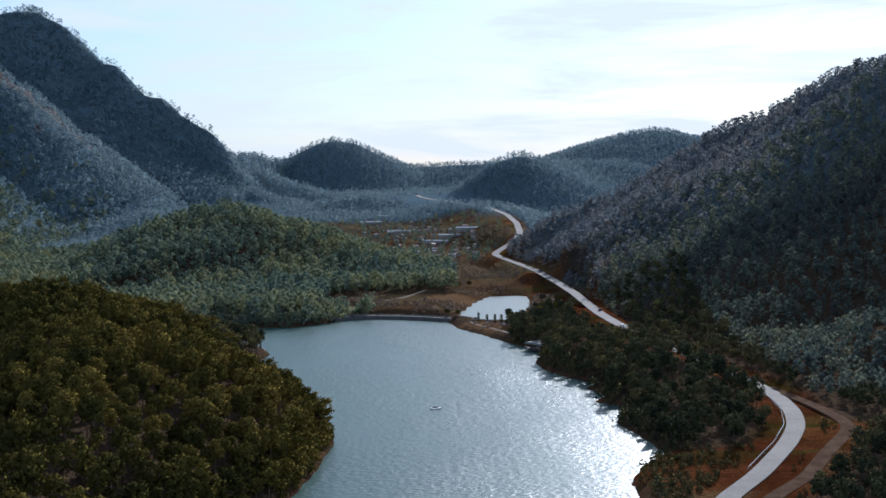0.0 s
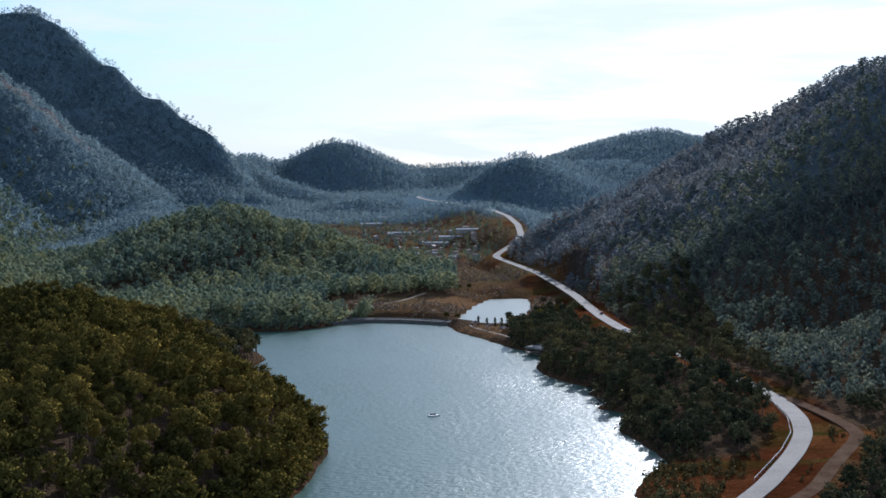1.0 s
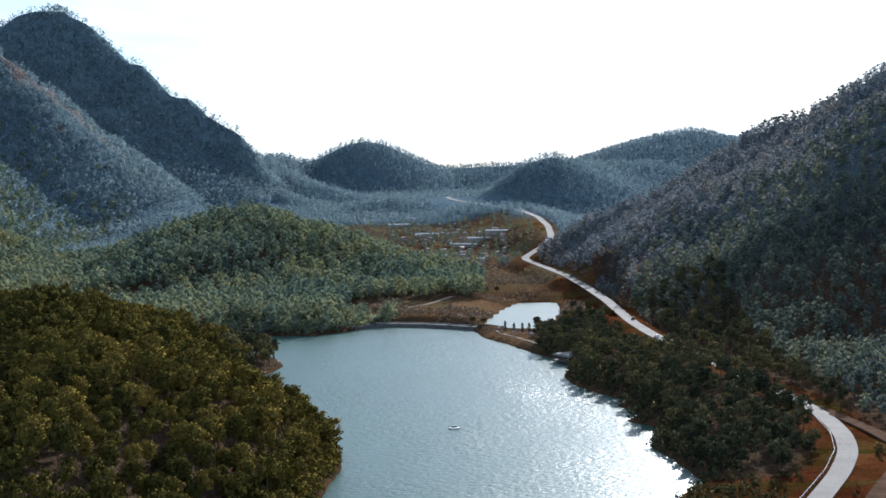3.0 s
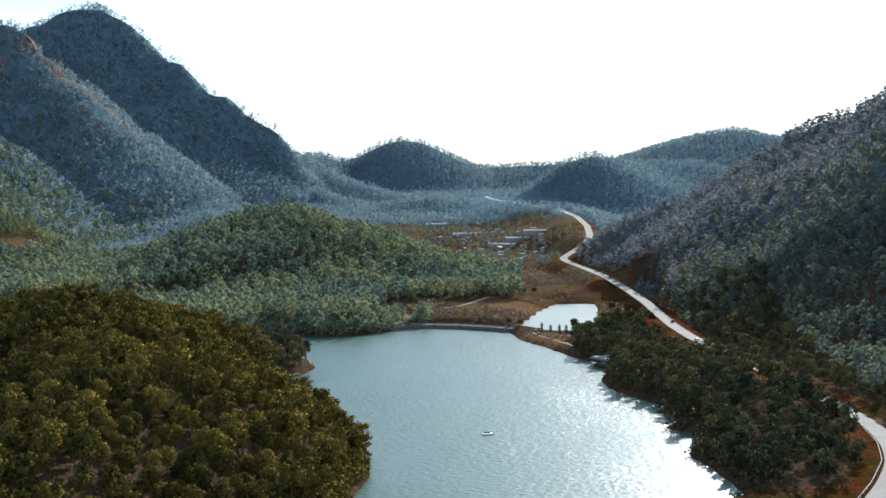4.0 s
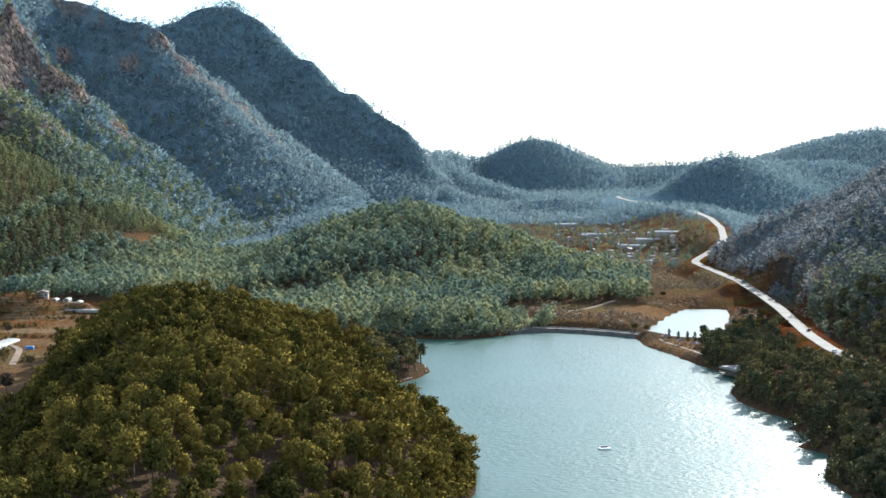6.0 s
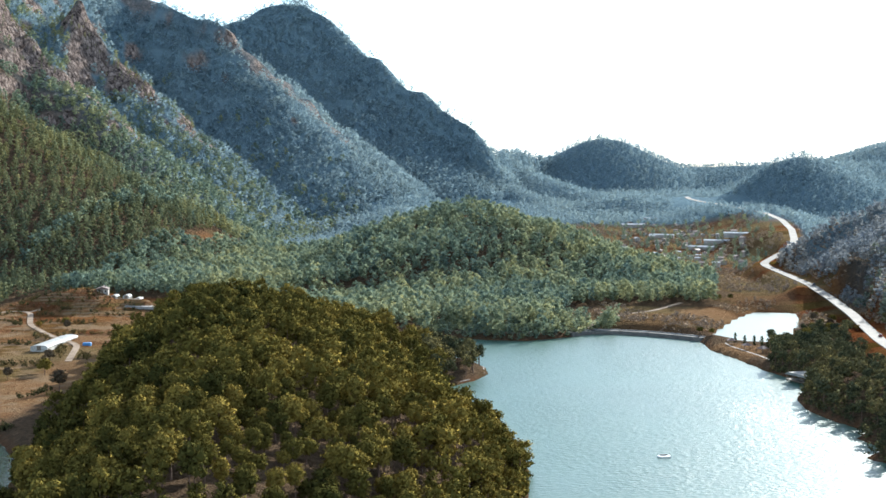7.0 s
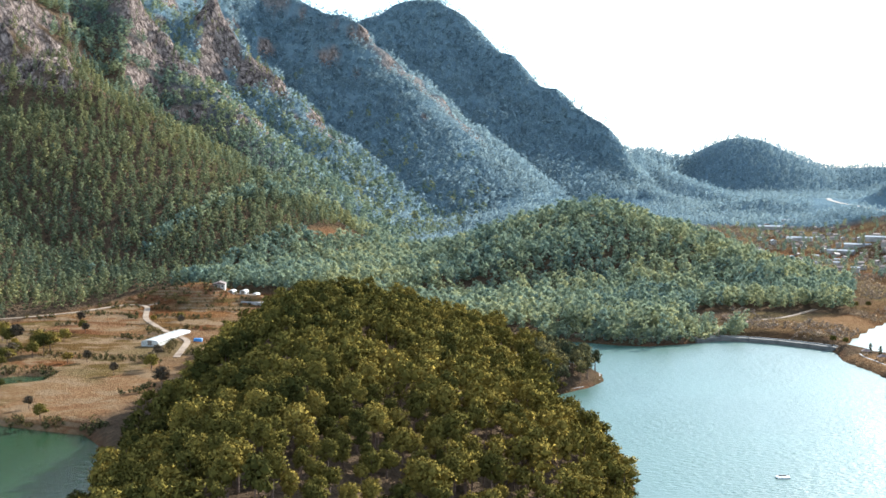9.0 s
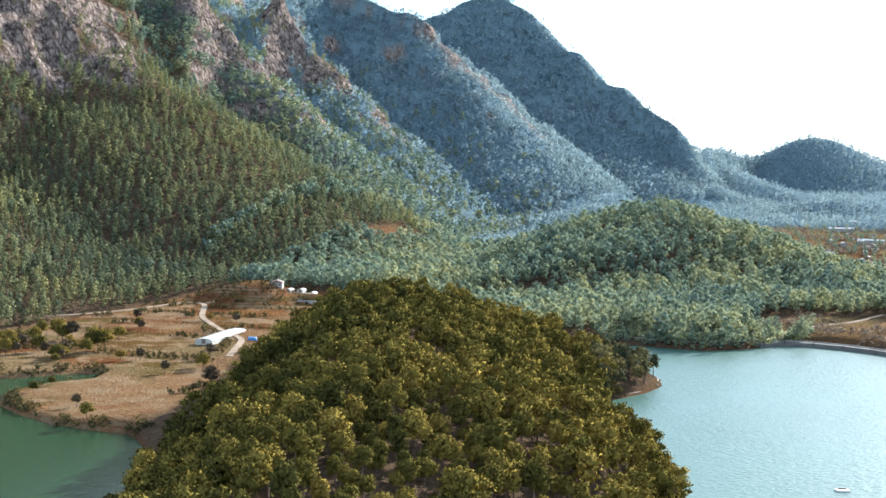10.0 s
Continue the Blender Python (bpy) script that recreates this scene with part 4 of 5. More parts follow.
forest("distant_woods", "distant woods on the hills round the valley, tinted pale blue for haze", (fx, fy), FAR_KINDS, (0.7, 1.05), mat_conifer_hazed, None, rng)

# low scrub over the valley floor, hedges along the field terraces, bushes by the road
def free_of_water(x, y):
    return (inside(x, y, LAKE) > 2) & (inside(x, y, POND) > 2) & clear_of_roads(x, y, 3)


BUSHES = [crown_template(rng, 4, 7, 1.0, h, w, 0.0, 0) for h, w in ((1.8, 2.8), (2.6, 2.6), (1.4, 3.4))]
HEDGE = [crown_template(rng, 6, 9, 0.9, h, w, 0.0, 2) for h, w in ((2.4, 3.4), (3.4, 3.2), (1.7, 4.0))]
sx, sy = scatter(rng, -270, 110, 940, 1800, 4.6)
keep = (fields_mask(sx, sy) > 0.4) & (fbm(sx, sy, 35, 4) > np.where(sy < 1160, -0.05, np.where(sy < 1330, -0.35, 0.1))) & (height(sx, sy) < 55) & (np.hypot((sx - 8) / 30, (sy - 1030) / 34) > 0.9)
sx, sy = sx[keep], sy[keep]
keep = free_of_water(sx, sy)
forest("valley_scrub", "reddish brown bare scrub over the valley floor", (sx[keep], sy[keep]), BUSHES, (0.6, 1.4), mat_scrub, None, rng, "scrub")
sx, sy = scatter(rng, 55, 230, 860, 1330, 4.4)
off = sx - ROAD_X(sy)
keep = (off > 8) & (off < 75) & (rng.random(len(sx)) < step(80, 20, off)) & (fbm(sx, sy, 24, 3) > -0.4)
sx, sy = sx[keep], sy[keep]
keep = free_of_water(sx, sy)
forest("bank_scrub", "russet scrub on the bank above the road", (sx[keep], sy[keep]), BUSHES, (0.7, 1.5), mat_scrub, None, rng, "scrub")
sx, sy = scatter(rng, -470, -215, 480, 965, 3.0)
keep = (fields_mask(sx, sy) > 0.4) & (np.abs(height(sx, sy) / 1.7 % 1 - 0.8) < 0.2) & (fbm(sx, sy, 34, 3) > -0.12)
sx, sy = sx[keep], sy[keep]
keep = free_of_water(sx, sy)
forest("field_hedges", "dark green hedges and brambles along the field terraces", (sx[keep], sy[keep]), HEDGE, (0.4, 0.95), mat_hedge, None, rng, "hedge")
sx, sy = scatter(rng, -400, -225, 520, 720, 2.6)
keep = (inside(sx, sy, LAKE) > 0.4) & (inside(sx, sy, LAKE) < 7) & (fbm(sx, sy, 18, 3) > -0.08) & clear_of_roads(sx, sy, 1)
forest("shore_brambles", "dark brown brambles along the shore of the fields", (sx[keep], sy[keep]), HEDGE, (0.5, 1.1), mat_hedge, None, rng, "brambles")
sx, sy = scatter(rng, 56, 175, 380, 620, 2.7)
keep = (fields_mask(sx, sy) > 0.4) & (fbm(sx, sy, 13, 3) > -0.1)
sx, sy = sx[keep], sy[keep]
keep = free_of_water(sx, sy)
forest("roadside_bushes", "green and brown bushes on the reddish bank by the road", (sx[keep], sy[keep]), HEDGE, (0.3, 0.95), mat_hedge, None, rng, "bushes")

vx, vy = scatter(rng, -150, 60, 1300, 1760, 17)
keep = clear_of_roads(vx, vy, 8) & (height(vx, vy) < 45)
forest("village_trees", "garden trees between the village houses, grey-green from the haze tint", (vx[keep], vy[keep]), MID_KINDS, (0.45, 0.8), mat_pine_hazed, None, rng)


# ---- built things ----
def part(name, bm, mat, parent=None, label="", smooth=False):
    """Links a bmesh as one mesh object under a thing or a part."""
    me = bpy.data.meshes.new(name)
    bmesh.ops.recalc_face_normals(bm, faces=bm.faces[:])
    bm.to_mesh(me)
    bm.free()
    me.materials.append(mat)
    if smooth:
        for p in me.polygons:
            p.use_smooth = True
    ob = new(name, me)
    ob.parent = parent
    return tagged(ob, label)


def box_bm(x0, x1, y0, y1, z0, z1, bevel=0.0, bm=None):
    bm = bm or bmesh.new()
    made = bmesh.ops.create_cube(bm, size=1.0, matrix=Matrix.Translation(((x0 + x1) / 2, (y0 + y1) / 2, (z0 + z1) / 2)) @ Matrix.Diagonal((x1 - x0, y1 - y0, z1 - z0, 1)))
    if bevel:
        edges = list({e for v in made["verts"] for e in v.link_edges})
        bmesh.ops.bevel(bm, geom=edges, offset=bevel, segments=1, affect="EDGES")
    return bm


def prism_bm(profile, y0, y1):
    """A section in x and z pulled along y."""
    bm = bmesh.new()
    a = [bm.verts.new((px, y0, pz)) for px, pz in profile]
    b = [bm.verts.new((px, y1, pz)) for px, pz in profile]
    n = len(profile)
    for k in range(n):
        bm.faces.new((a[k], a[(k + 1) % n], b[(k + 1) % n], b[k]))
    bm.faces.new(a[::-1])
    bm.faces.new(b)
    return bm


def rod_bm(p, q, r, sides=6):
    bm = bmesh.new()
    p, q = Vector(p), Vector(q)
    m = Matrix.Translation((p + q) / 2) @ (q - p).to_track_quat("Z", "Y").to_matrix().to_4x4()
    bmesh.ops.create_cone(bm, cap_ends=True, segments=sides, radius1=r, radius2=r, depth=(q - p).length, matrix=m)
    return bm


def on_ground(x, y, turn=0.0, sink=0.0):
    return pose(x, y, float(height(x, y)) - sink, 0, 0, turn)


def house(width, depth, storeys, roof_mat, label, group="village houses"):
    root = new("house")
    h = 2.9 * storeys
    part("wall", box_bm(-width / 2, width / 2, -depth / 2, depth / 2, -1.5, h), mat_plaster, root)
    e, rise = 0.5, width * 0.22
    half = width / 2 + e
    roof = part("roof", prism_bm([(-half, h - 0.1), (half, h - 0.1), (half, h + 0.12), (0, h + rise), (-half, h + 0.12)], -depth / 2 - e, depth / 2 + e), roof_mat, root)
    part("chimney", box_bm(width * 0.18, width * 0.18 + 0.6, -0.3, 0.3, h, h + rise + 0.6, 0.05), mat_concrete, roof)
    for s in range(storeys):
        for k in (-0.28, 0.28):
            w = part("window", box_bm(width * k - 0.55, width * k + 0.55, -depth / 2 - 0.05, -depth / 2 + 0.1, 0.9 + 2.9 * s, 2.2 + 2.9 * s), mat_dark, root)
            part("sill", box_bm(width * k - 0.65, width * k + 0.65, -depth / 2 - 0.16, -depth / 2 + 0.02, 0.78 + 2.9 * s, 0.88 + 2.9 * s), mat_white, w)
    part("door", box_bm(-0.5, 0.5, -depth / 2 - 0.06, -depth / 2 + 0.1, 0.0, 2.05), mat_wood, root)
    return tagged(root, label, "house", group)


def shed(width, length, label):
    root = new("shed")
    part("wall", box_bm(-width / 2 + 0.2, width / 2 - 0.2, -length / 2, length / 2, -1.5, 3.2), mat_concrete, root)
    part("roof", prism_bm([(-width / 2, 3.1), (width / 2, 3.1), (width / 2, 3.35), (0, 4.6), (-width / 2, 3.35)], -length / 2 - 0.3, length / 2 + 0.3), mat_tin, root, "shining pale tin roof")
    part("door", box_bm(-1.6, 1.6, -length / 2 - 0.08, -length / 2 + 0.1, 0, 2.7), mat_wood, root)
    return tagged(root, label, "shed", "long sheds in the village")


vr = random.Random(5)
kinds = [house(7, 9, 1, mat_tile, "small village house with pale walls and a clay tile roof"),
         house(7, 9, 2, mat_tin, "two-storey village house with pale walls and a tin roof"),
         house(6, 8, 1, mat_tile, "little village house with pale walls and a clay tile roof"),
         house(8, 8, 2, mat_tile, "two-storey village house with pale walls and a clay tile roof")]
spots, tries = [], 0
while len(spots) < 76 and tries < 4000:
    tries += 1
    px, py = vr.uniform(-75, 48), 1345 + 470 * vr.random() ** 1.25
    px -= (py - 1300) * 0.05
    if all((px - a) ** 2 + (py - b) ** 2 > 15 ** 2 for a, b in spots) and float(along(np.array([px]), np.array([py]), ROAD)[0][0]) > 16 and float(height(px, py)) < 36:
        spots.append((px, py))
for k, (px, py) in enumerate(spots):
    size = vr.uniform(0.65, 0.95)
    m = on_ground(px, py, vr.choice((0, 15, -20, 35, 80, 95, 70)) + vr.uniform(-8, 8), 0.2) @ Matrix.Diagonal((size, size, size, 1))
    if k < len(kinds):
        kinds[k].matrix_basis = m
    else:
        copy_thing(kinds[vr.randrange(len(kinds))], m)

long_shed = shed(7, 26, "long low shed with a shining pale tin roof")
long_shed.matrix_basis = on_ground(-51, 1646, 82)
for px, py, turn in ((-89, 1757, 95), (8, 1576, 88), (28, 1582, 84), (-31, 1406, 20), (-7, 1546, 75), (-75, 1824, 92)):
    copy_thing(long_shed, on_ground(px, py, turn))


# dam with its parapet
def dam():
    line = [(5, 927), (-12, 939), (-28, 948), (-45, 953), (-62, 952), (-74, 936)]
    root = new("dam")
    tagged(root, "low weathered concrete dam along the end of the lake", "dam", kind="structure")
    for (ax, ay), (bx_, by_) in zip(line, line[1:]):
        length = math.hypot(bx_ - ax, by_ - ay)
        w = part("wall", prism_bm([(-4.0, -6), (4.0, -6), (2.2, 2.3), (-2.2, 2.3)], 0, length + 0.5), mat_stone, root)
        p = part("parapet", box_bm(1.7, 2.1, 0, length, 2.3, 2.9, 0.04), mat_concrete, w)
        w.matrix_basis = pose(ax, ay, 0, 0, 0, math.degrees(math.atan2(by_ - ay, bx_ - ax)) - 90)
    return root


dam()


# lakeside restaurant on its deck
def lakeside_pavilion():
    root = new("lakeside_pavilion")
    part("deck", box_bm(-9, 9, -4.5, 4.5, 0.7, 1.2, 0.05), mat_wood, root)
    for k in range(6):
        for v in (-4.2, 4.2):
            part("pile", rod_bm((-8.4 + 3.36 * k, v, -5), (-8.4 + 3.36 * k, v, 0.7), 0.18), mat_wood, root)
    for k in range(5):
        for v in (-3.9, 3.9):
            part("post", box_bm(-8 + 4 * k - 0.1, -8 + 4 * k + 0.1, v - 0.1, v + 0.1, 1.2, 3.6), mat_wood, root)
    part("roof", prism_bm([(-9.4, 3.5), (9.4, 3.5), (8.4, 3.9), (6.5, 4.7), (-6.5, 4.7), (-8.4, 3.9)], -4.9, 4.9), mat_concrete, root, "flat grey roof with sloping ends")
    part("rail", box_bm(-8.9, 8.9, -4.45, -4.35, 1.95, 2.05), mat_steel, root)
    kitchen = part("kitchen", box_bm(3, 9, 4.6, 10, 0.5, 4.9, 0.05), mat_white, root, "white flat-roofed kitchen block")
    part("window", box_bm(4.0, 6.5, 4.52, 4.62, 2.4, 3.6), mat_dark, kitchen)
    return tagged(root, "lakeside restaurant deck on piles with a grey roof", "restaurant")


lakeside_pavilion().matrix_basis = pose(53, 772, 0, 0, 0, -58)


def garden_wall(length, label):
    root = new("terrace_wall")
    part("wall", box_bm(0, length, -0.35, 0.35, -2.5, 0.0, 0.05), mat_stone, root)
    part("coping", box_bm(0, length, -0.45, 0.45, 0.0, 0.16, 0.03), mat_concrete, root, "pale coping")
    return tagged(root, label, "wall", "terrace walls by the dam")


for inset, level in ((2.0, 1.3), (8.0, 2.6)):
    bank = [(4 + inset, 926), (11 + inset, 887), (26 + inset, 848), (37 + inset, 813)]
    for (ax, ay), (bx_, by_) in zip(bank, bank[1:]):
        w = garden_wall(math.hypot(bx_ - ax, by_ - ay), "low stone terrace wall along the lake bank")
        w.matrix_basis = pose(ax, ay, level, 0, 0, math.degrees(math.atan2(by_ - ay, bx_ - ax)))


def shelter(w, d, roof, label):
    root = new("picnic_shelter")
    for sx_ in (-1, 1):
        for sy_ in (-1, 1):
            part("post", box_bm(sx_ * w / 2 - 0.08, sx_ * w / 2 + 0.08, sy_ * d / 2 - 0.08, sy_ * d / 2 + 0.08, -0.6, 2.4), mat_wood, root)
    bm = bmesh.new()
    bmesh.ops.create_cone(bm, cap_ends=True, segments=4, radius1=0.78 * max(w, d), radius2=0.1, depth=1.5, matrix=Matrix.Translation((0, 0, 3.1)) @ Matrix.Rotation(radians(45), 4, "Z"))
    part("roof", bm, roof, root)
    table = part("table", box_bm(-0.9, 0.9, -0.4, 0.4, 0.7, 0.78, 0.02), mat_wood, root)
    part("table_leg", box_bm(-0.1, 0.1, -0.1, 0.1, -0.3, 0.7), mat_wood, table)
    return tagged(root, label, "shelter", "picnic shelters by the lake")


a = shelter(4.5, 4.5, mat_tile, "open picnic shelter with a pyramid roof near the water")
a.matrix_basis = on_ground(28, 872, 20)
for px, py, turn in ((36, 860, 40), (20, 893, 10), (-116, 742, 30), (-112, 757, 0), (-121, 766, 50), (-108, 773, 15)):
    copy_thing(a, on_ground(px, py, turn))
b_house = house(12, 9, 1, mat_tile, "long pale cafe building with a clay tile roof among trees", "buildings by the dam")
b_house.matrix_basis = on_ground(66, 858, -60)
cape_house = house(5, 7, 1, mat_tile, "small pale cabin under the pines on the cape", "cabins on the cape")
cape_house.matrix_basis = on_ground(-119, 756, 20)
copy_thing(cape_house, on_ground(-128, 737, -30))


# jetty stones on the cape's rim
def shore_wall():
    root = new("shore_wall")
    line = [(-109, 728), (-101, 747), (-98, 771), (-102, 791), (-117, 801)]
    for k, ((ax, ay), (bx_, by_)) in enumerate(zip(line, line[1:])):
        w = part("block", box_bm(-0.5, 0.5, 0, math.hypot(bx_ - ax, by_ - ay), -2, 0.9, 0.1), mat_concrete, root)
        w.matrix_basis = pose(ax, ay, 0, 0, 0, math.degrees(math.atan2(by_ - ay, bx_ - ax)) - 90)
    return tagged(root, "grey stone embankment along the rim of the cape", "embankment")


shore_wall()


# raft on the lake
def raft():
    root = new("raft")
    for v in (-0.95, 0.95):
        part("float", rod_bm((-2.2, v, 0.05), (2.2, v, 0.05), 0.28, 10), mat_white, root)
    part("deck", box_bm(-2.2, 2.2, -1.3, 1.3, 0.32, 0.46, 0.03), mat_white, root, "white deck boards")
    for u in (-2.0, 2.0):
        for v in (-1.15, 1.15):
            part("post", rod_bm((u, v, 0.46), (u, v, 1.2), 0.04), mat_steel, root)
    part("rail", box_bm(-2.05, 2.05, -1.19, -1.11, 1.15, 1.22), mat_steel, root)
    part("bench", box_bm(-1.2, 1.2, 0.5, 0.95, 0.46, 0.85, 0.03), mat_wood, root)
    return tagged(root, "small white pontoon raft floating on the lake", "boat")


raft().matrix_basis = pose(-4, 587, 0, 0, 0, 18)


# greenhouse and the farm
def greenhouse(width, length, high, label):
    root = new("greenhouse")
    arc = [(width / 2 * math.cos(t), 1.6 + (high - 1.6) * math.sin(t)) for t in [math.pi * k / 10 for k in range(11)]]
    cover = part("cover", prism_bm([(width / 2, -0.8)] + arc + [(-width / 2, -0.8)], -length / 2, length / 2), mat_film, root, "milky white film cover")
    for k in range(int(length // 5) + 1):
        y0 = -length / 2 + 5 * k
        bm = prism_bm([(px * 1.006, pz * 1.006 + 0.02) for px, pz in arc] + [(px, pz - 0.05) for px, pz in arc[::-1]], y0 - 0.06, y0 + 0.06)
        part("hoop", bm, mat_steel, root)
    part("gutter", box_bm(width / 2, width / 2 + 0.3, -length / 2, length / 2, 1.4, 1.6), mat_steel, root)
    part("door", box_bm(-1.1, 1.1, -length / 2 - 0.06, -length / 2 + 0.05, -0.2, 2.2), mat_wood, root)
    return tagged(root, label, "greenhouse")


greenhouse(9.0, 50, 2.5, "long white film greenhouse among brown fields").matrix_basis = on_ground(-336, 798, 8, -0.3)
for px, py, turn in ((-366, 941, 12), (-359, 944, 12), (-352, 946, 12)):
    g = greenhouse(3.8, 9, 2.5, "small white film greenhouse beside the farmhouse")
    g["group"] = "farm greenhouses"
    g.matrix_basis = on_ground(px, py, turn, -0.2)
yard = part("farm_yard", box_bm(-13, 13, -4, 4, -1.5, 0.3, 0.05), mat_concrete)
tagged(yard, "pale concrete yard in front of the farm", "yard")
yard.matrix_basis = on_ground(-340, 929, -8, -0.4)
farm = house(7, 9, 1, mat_tile, "small farmhouse with a clay tile roof on the knoll", "farm buildings")
farm.matrix_basis = on_ground(-372, 936, 20)
mat_tarp = mottled("blue_tarpaulin", (0.05, 0.18, 0.42), (0.09, 0.28, 0.55), 0.6, 0.5, 0.2)
tarp = part("water_tank", box_bm(-2.2, 2.2, -1.4, 1.4, -0.5, 1.5, 0.25), mat_tarp)
tagged(tarp, "blue covered water tank beside the greenhouse", "tank")
tarp.matrix_basis = on_ground(-317, 797, 15)


# masts on the far ridge
def mast(high):
    root = new("antenna_mast")
    for k in range(3):
        a_ = 2 * math.pi * k / 3
        part("leg", rod_bm((1.1 * math.cos(a_), 1.1 * math.sin(a_), -2), (0.25 * math.cos(a_), 0.25 * math.sin(a_), high), 0.12), mat_steel, root)
    for k in range(int(high // 4)):
        r = 1.1 - 0.85 * 4 * k / high
        part("brace", rod_bm((r, 0, 4 * k), (-r * 0.5, r * 0.87, 4 * k + 3), 0.06, 4), mat_steel, root)
    part("antenna", rod_bm((0, 0, high - 1), (0, 0, high + 4), 0.08), mat_white, root)
    return tagged(root, "slender steel lattice antenna mast on the ridge", "mast", "masts on the ridge")


m1 = mast(36)
m1.matrix_basis = on_ground(203, 2440)
copy_thing(m1, on_ground(211, 2445, 40))


# cars on the road
def car(paint, label):
    root = new("car")
    body = part("body", prism_bm([(-2.1, 0.35), (2.1, 0.35), (2.15, 0.75), (1.2, 0.95), (-2.0, 1.0), (-2.15, 0.7)], -0.85, 0.85), paint, root)
    part("cabin", prism_bm([(-1.7, 0.95), (0.95, 0.95), (0.35, 1.45), (-1.25, 1.48)], -0.72, 0.72), mat_dark, body)
    part("roof", box_bm(-1.2, 0.32, -0.7, 0.7, 1.47, 1.53, 0.02), paint, body)
    for u in (-1.3, 1.3):
        for v in (-0.8, 0.8):
            wheel = part("wheel", rod_bm((u, v - 0.1, 0.32), (u, v + 0.1, 0.32), 0.32, 12), mat_rubber, root)
            part("rim", rod_bm((u, v - 0.11, 0.32), (u, v + 0.11, 0.32), 0.19, 8), mat_steel, wheel)
    return tagged(root, label, "car", "cars on the road")


def road_pose(y, side):
    pts = np.array(ROAD)
    i = int(np.searchsorted(pts[:, 1], y)) - 1
    p, q = pts[i], pts[i + 1]
    u = (y - p[1]) / (q[1] - p[1])
    c = p + u * (q - p)
    d = math.atan2(q[1] - p[1], q[0] - p[0])
    return pose(c[0] - side * math.sin(d), c[1] + side * math.cos(d), c[2] + 0.36, 0, 0, math.degrees(d))


mat_red = mottled("dark_red_paint", (0.16, 0.02, 0.02), (0.20, 0.03, 0.03), 0.5, 0.3, 0.0)
mat_grey = mottled("dark_grey_paint", (0.05, 0.05, 0.055), (0.08, 0.08, 0.085), 0.5, 0.3, 0.0)
car(mat_grey, "dark grey car on the lakeside road").matrix_basis = road_pose(1139, -2)
car(mat_white, "white car on the lakeside road").matrix_basis = road_pose(783, 2)
car(mat_red, "dark red car on the lakeside road").matrix_basis = road_pose(861, -2)


# guard rail on the water side of the bend
def guard_rail(y0, y1, side):
    root = new("guard_rail")
    pole = None
    ys = np.arange(y0, y1, 5.0)
    for k, yy in enumerate(ys):
        m = road_pose(float(yy), side)
        if pole is None:
            pole = part("post", box_bm(-0.06, 0.06, -0.08, 0.08, -0.8, 0.75), mat_steel, root)
            post = pole
        else:
            post = new("post", pole.data)
            post.parent = root
        post.matrix_basis = m
        if k + 1 < len(ys):
            p, q = m.translation, road_pose(float(ys[k + 1]), side).translation
            bm = bmesh.new()
            d = (q - p).length
            box_bm(0, d, -0.05, 0.03, 0.45, 0.75, bm=bm)
            b_ = part("beam", bm, mat_steel, root)
            b_.matrix_basis = Matrix.Translation(p) @ (q - p).to_track_quat("X", "Z").to_matrix().to_4x4()
    return tagged(root, "galvanised steel guard rail along the road bend", "guard rail")


guard_rail(440, 640, 4.6)


# slim cypresses by the pond, and lone trees in the fields
def cypress(rng_):
    root = new("cypress_tree")
    V, F, N = crown_template(rng_, 14, 26, 0.6, 6.5, 2.2, 0.4)
    crown = new("crown", mesh_of("crown", V, F, [mat_cypress], True))
    crown.data.normals_split_custom_set_from_vertices(N.astype(np.float32))
    V, F = trunk_template(4, 0.12, 5)
    trunk = new("trunk", mesh_of("trunk", V, F, [mat_bark]))
    crown.parent = trunk.parent = root
    return tagged(root, "slim dark green cypress beside the pond", "tree", "cypresses by the pond")


mat_cypress = foliage_single("cypress_needles", (0.02, 0.035, 0.015), (0.035, 0.055, 0.022), (0.05, 0.07, 0.03))
c0 = cypress(rng)
for k, (px, py) in enumerate(((27, 884), (32, 884), (36, 882), (39, 872), (41, 862), (22, 896), (43, 852))):
    if k:
        copy_thing(c0, on_ground(px, py, 40 * k))
    else:
        c0.matrix_basis = on_ground(px, py)


def lone_tree(k, mat, label, group):
    V, F, N = NEAR_KINDS[k]
    root = new("tree")
    crown = new("crown", mesh_of("crown", V * np.array([1.0, 1.0, 0.8]), F, [mat], True))
    crown.data.normals_split_custom_set_from_vertices(N.astype(np.float32))
    V, F = trunk_template(7.5, 0.22, 6)
    trunk = new("trunk", mesh_of("trunk", V, F, [mat_bark]))
    crown.parent = trunk.parent = root
    return tagged(root, label, "tree", group)


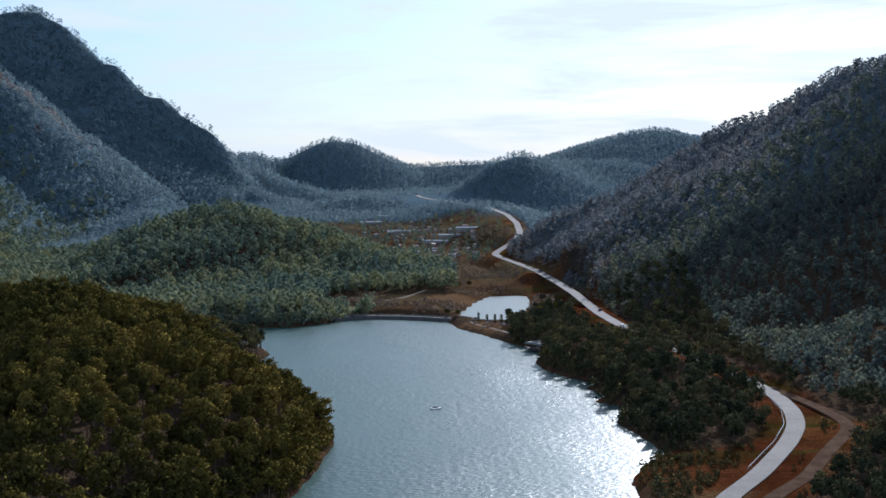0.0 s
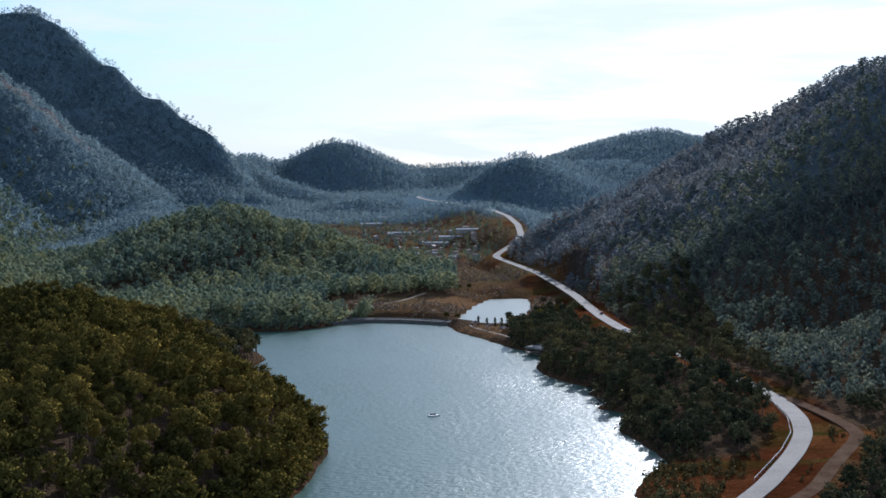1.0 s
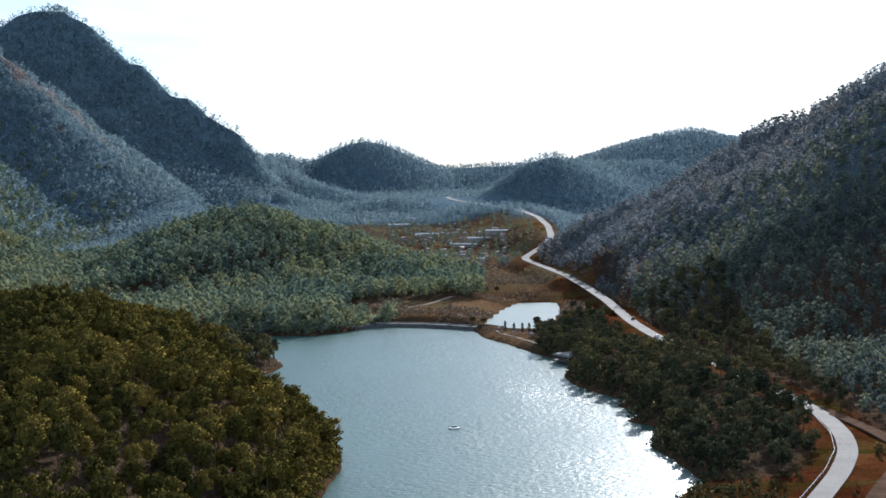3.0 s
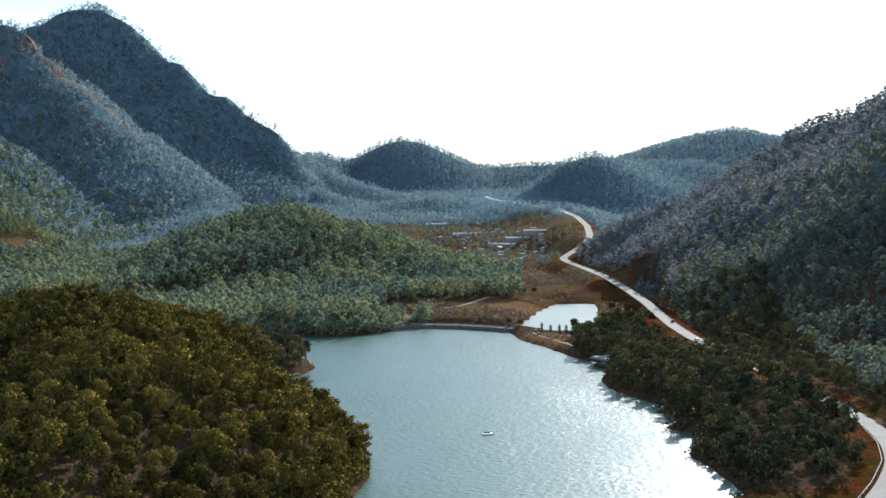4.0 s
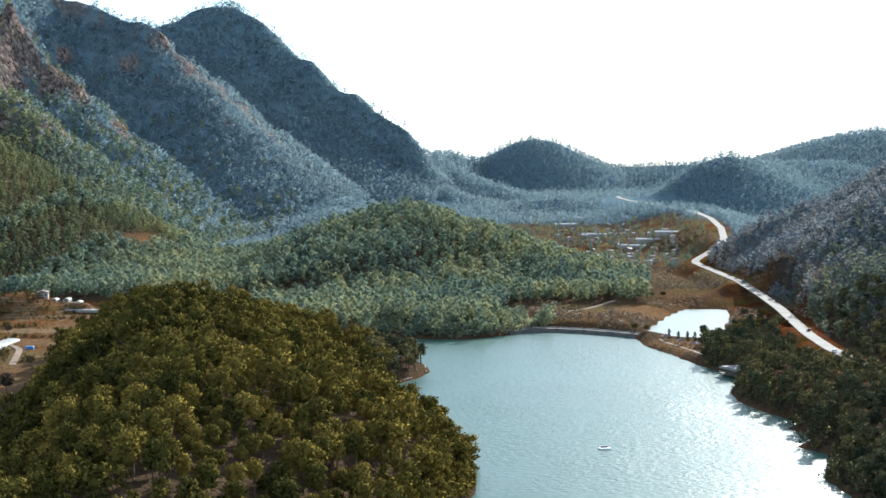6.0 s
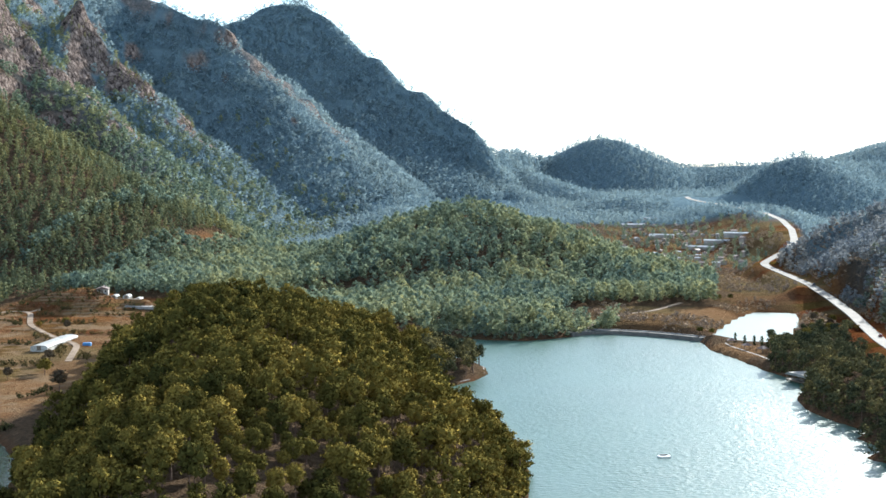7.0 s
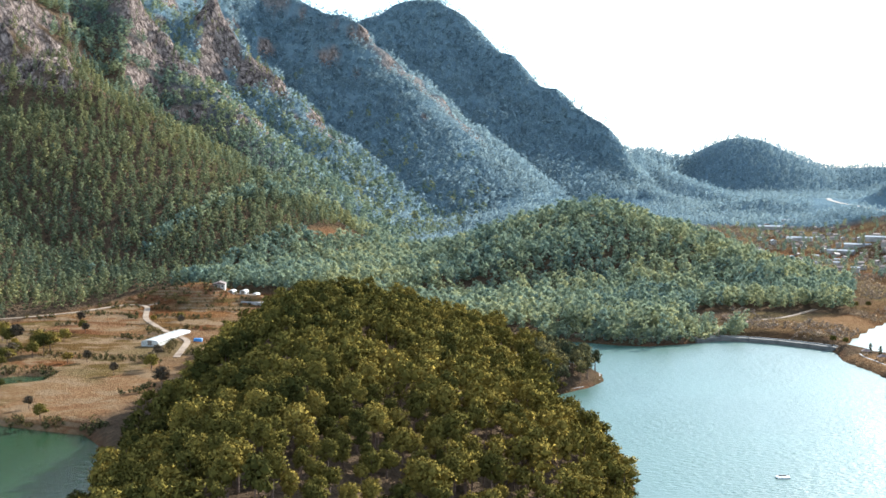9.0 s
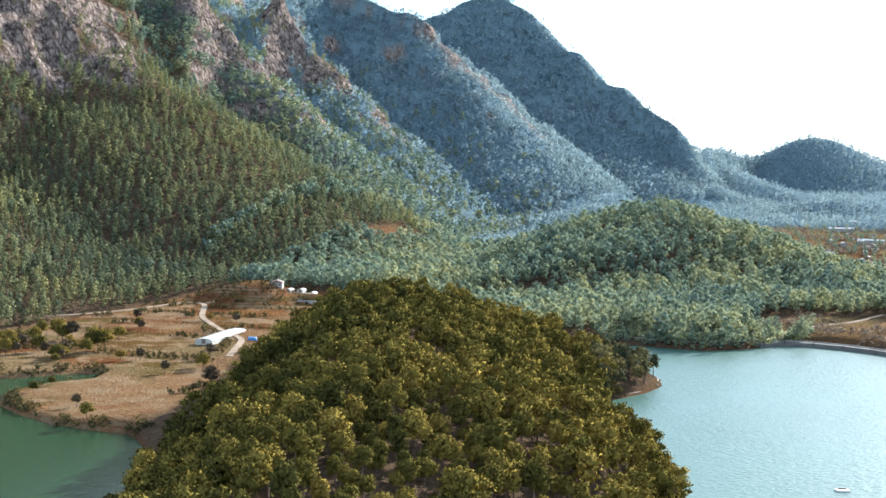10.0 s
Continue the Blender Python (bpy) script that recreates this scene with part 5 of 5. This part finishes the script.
mat_autumn = foliage_single("autumn_leaves", (0.16, 0.10, 0.03), (0.24, 0.16, 0.04), (0.32, 0.23, 0.05))
mat_twigs = foliage_single("bare_twigs", (0.07, 0.055, 0.04), (0.10, 0.08, 0.055), (0.13, 0.10, 0.07), 0.1)
green = lone_tree(2, mat_pine_one, "dark green field tree at the edge of a plot", "trees in the fields")
yellow = lone_tree(4, mat_autumn, "yellow autumn tree among the fields", "autumn trees in the fields")
bare = lone_tree(0, mat_twigs, "grey brown leafless tree in the fields", "leafless trees in the fields")
first = {id(green), id(yellow), id(bare)}
grove = [((green, green, green, bare)[k % 4], -402 + 34 * float(rng.uniform(-1, 1)), 738 + 34 * float(rng.uniform(-1, 1)), float(rng.uniform(0.6, 1.3))) for k in range(36)]
fields = [(green, -296, 708, 1.0), (bare, -300, 716, 0.9), (yellow, -345, 716, 0.8), (bare, -338, 722, 0.7), (bare, -262, 655, 1.1), (green, -326, 622, 0.6), (green, -272, 580, 0.8),
          (bare, -305, 690, 0.7), (green, -367, 695, 0.6), (bare, -389, 805, 0.7), (green, -395, 812, 0.75), (bare, -352, 845, 0.7), (yellow, -372, 850, 0.6), (green, -361, 862, 0.65),
          (bare, -310, 740, 0.8), (yellow, -398, 752, 0.6), (bare, -412, 838, 0.8), (green, -330, 640, 0.5), (bare, -290, 600, 0.6)]
by_pond = [(yellow, 88, 905, 0.5), (yellow, 79, 930, 0.5), (green, 66, 910, 0.8), (green, 60, 895, 0.9), (green, 70, 890, 0.85), (green, 57, 880, 0.75), (green, 64, 872, 0.7),
           (green, 74, 918, 0.8), (green, 68, 930, 0.7), (bare, 76, 945, 0.7), (green, 72, 960, 0.65), (green, 80, 975, 0.6), (green, 66, 942, 0.7), (bare, 70, 1000, 0.7),
           (green, 72, 1015, 0.6), (green, 2, 936, 0.55), (green, 9, 928, 0.5), (green, 12, 1105, 0.6), (green, 20, 1112, 0.55)]
for ob, px, py, size in grove + fields + by_pond:
    m = on_ground(px, py, 77 * size * 10) @ Matrix.Diagonal((size, size, size, 1))
    if id(ob) in first:
        first.discard(id(ob))
        ob.matrix_basis = m
    else:
        c = copy_thing(ob, m)
        c.scale = (size, size, size)
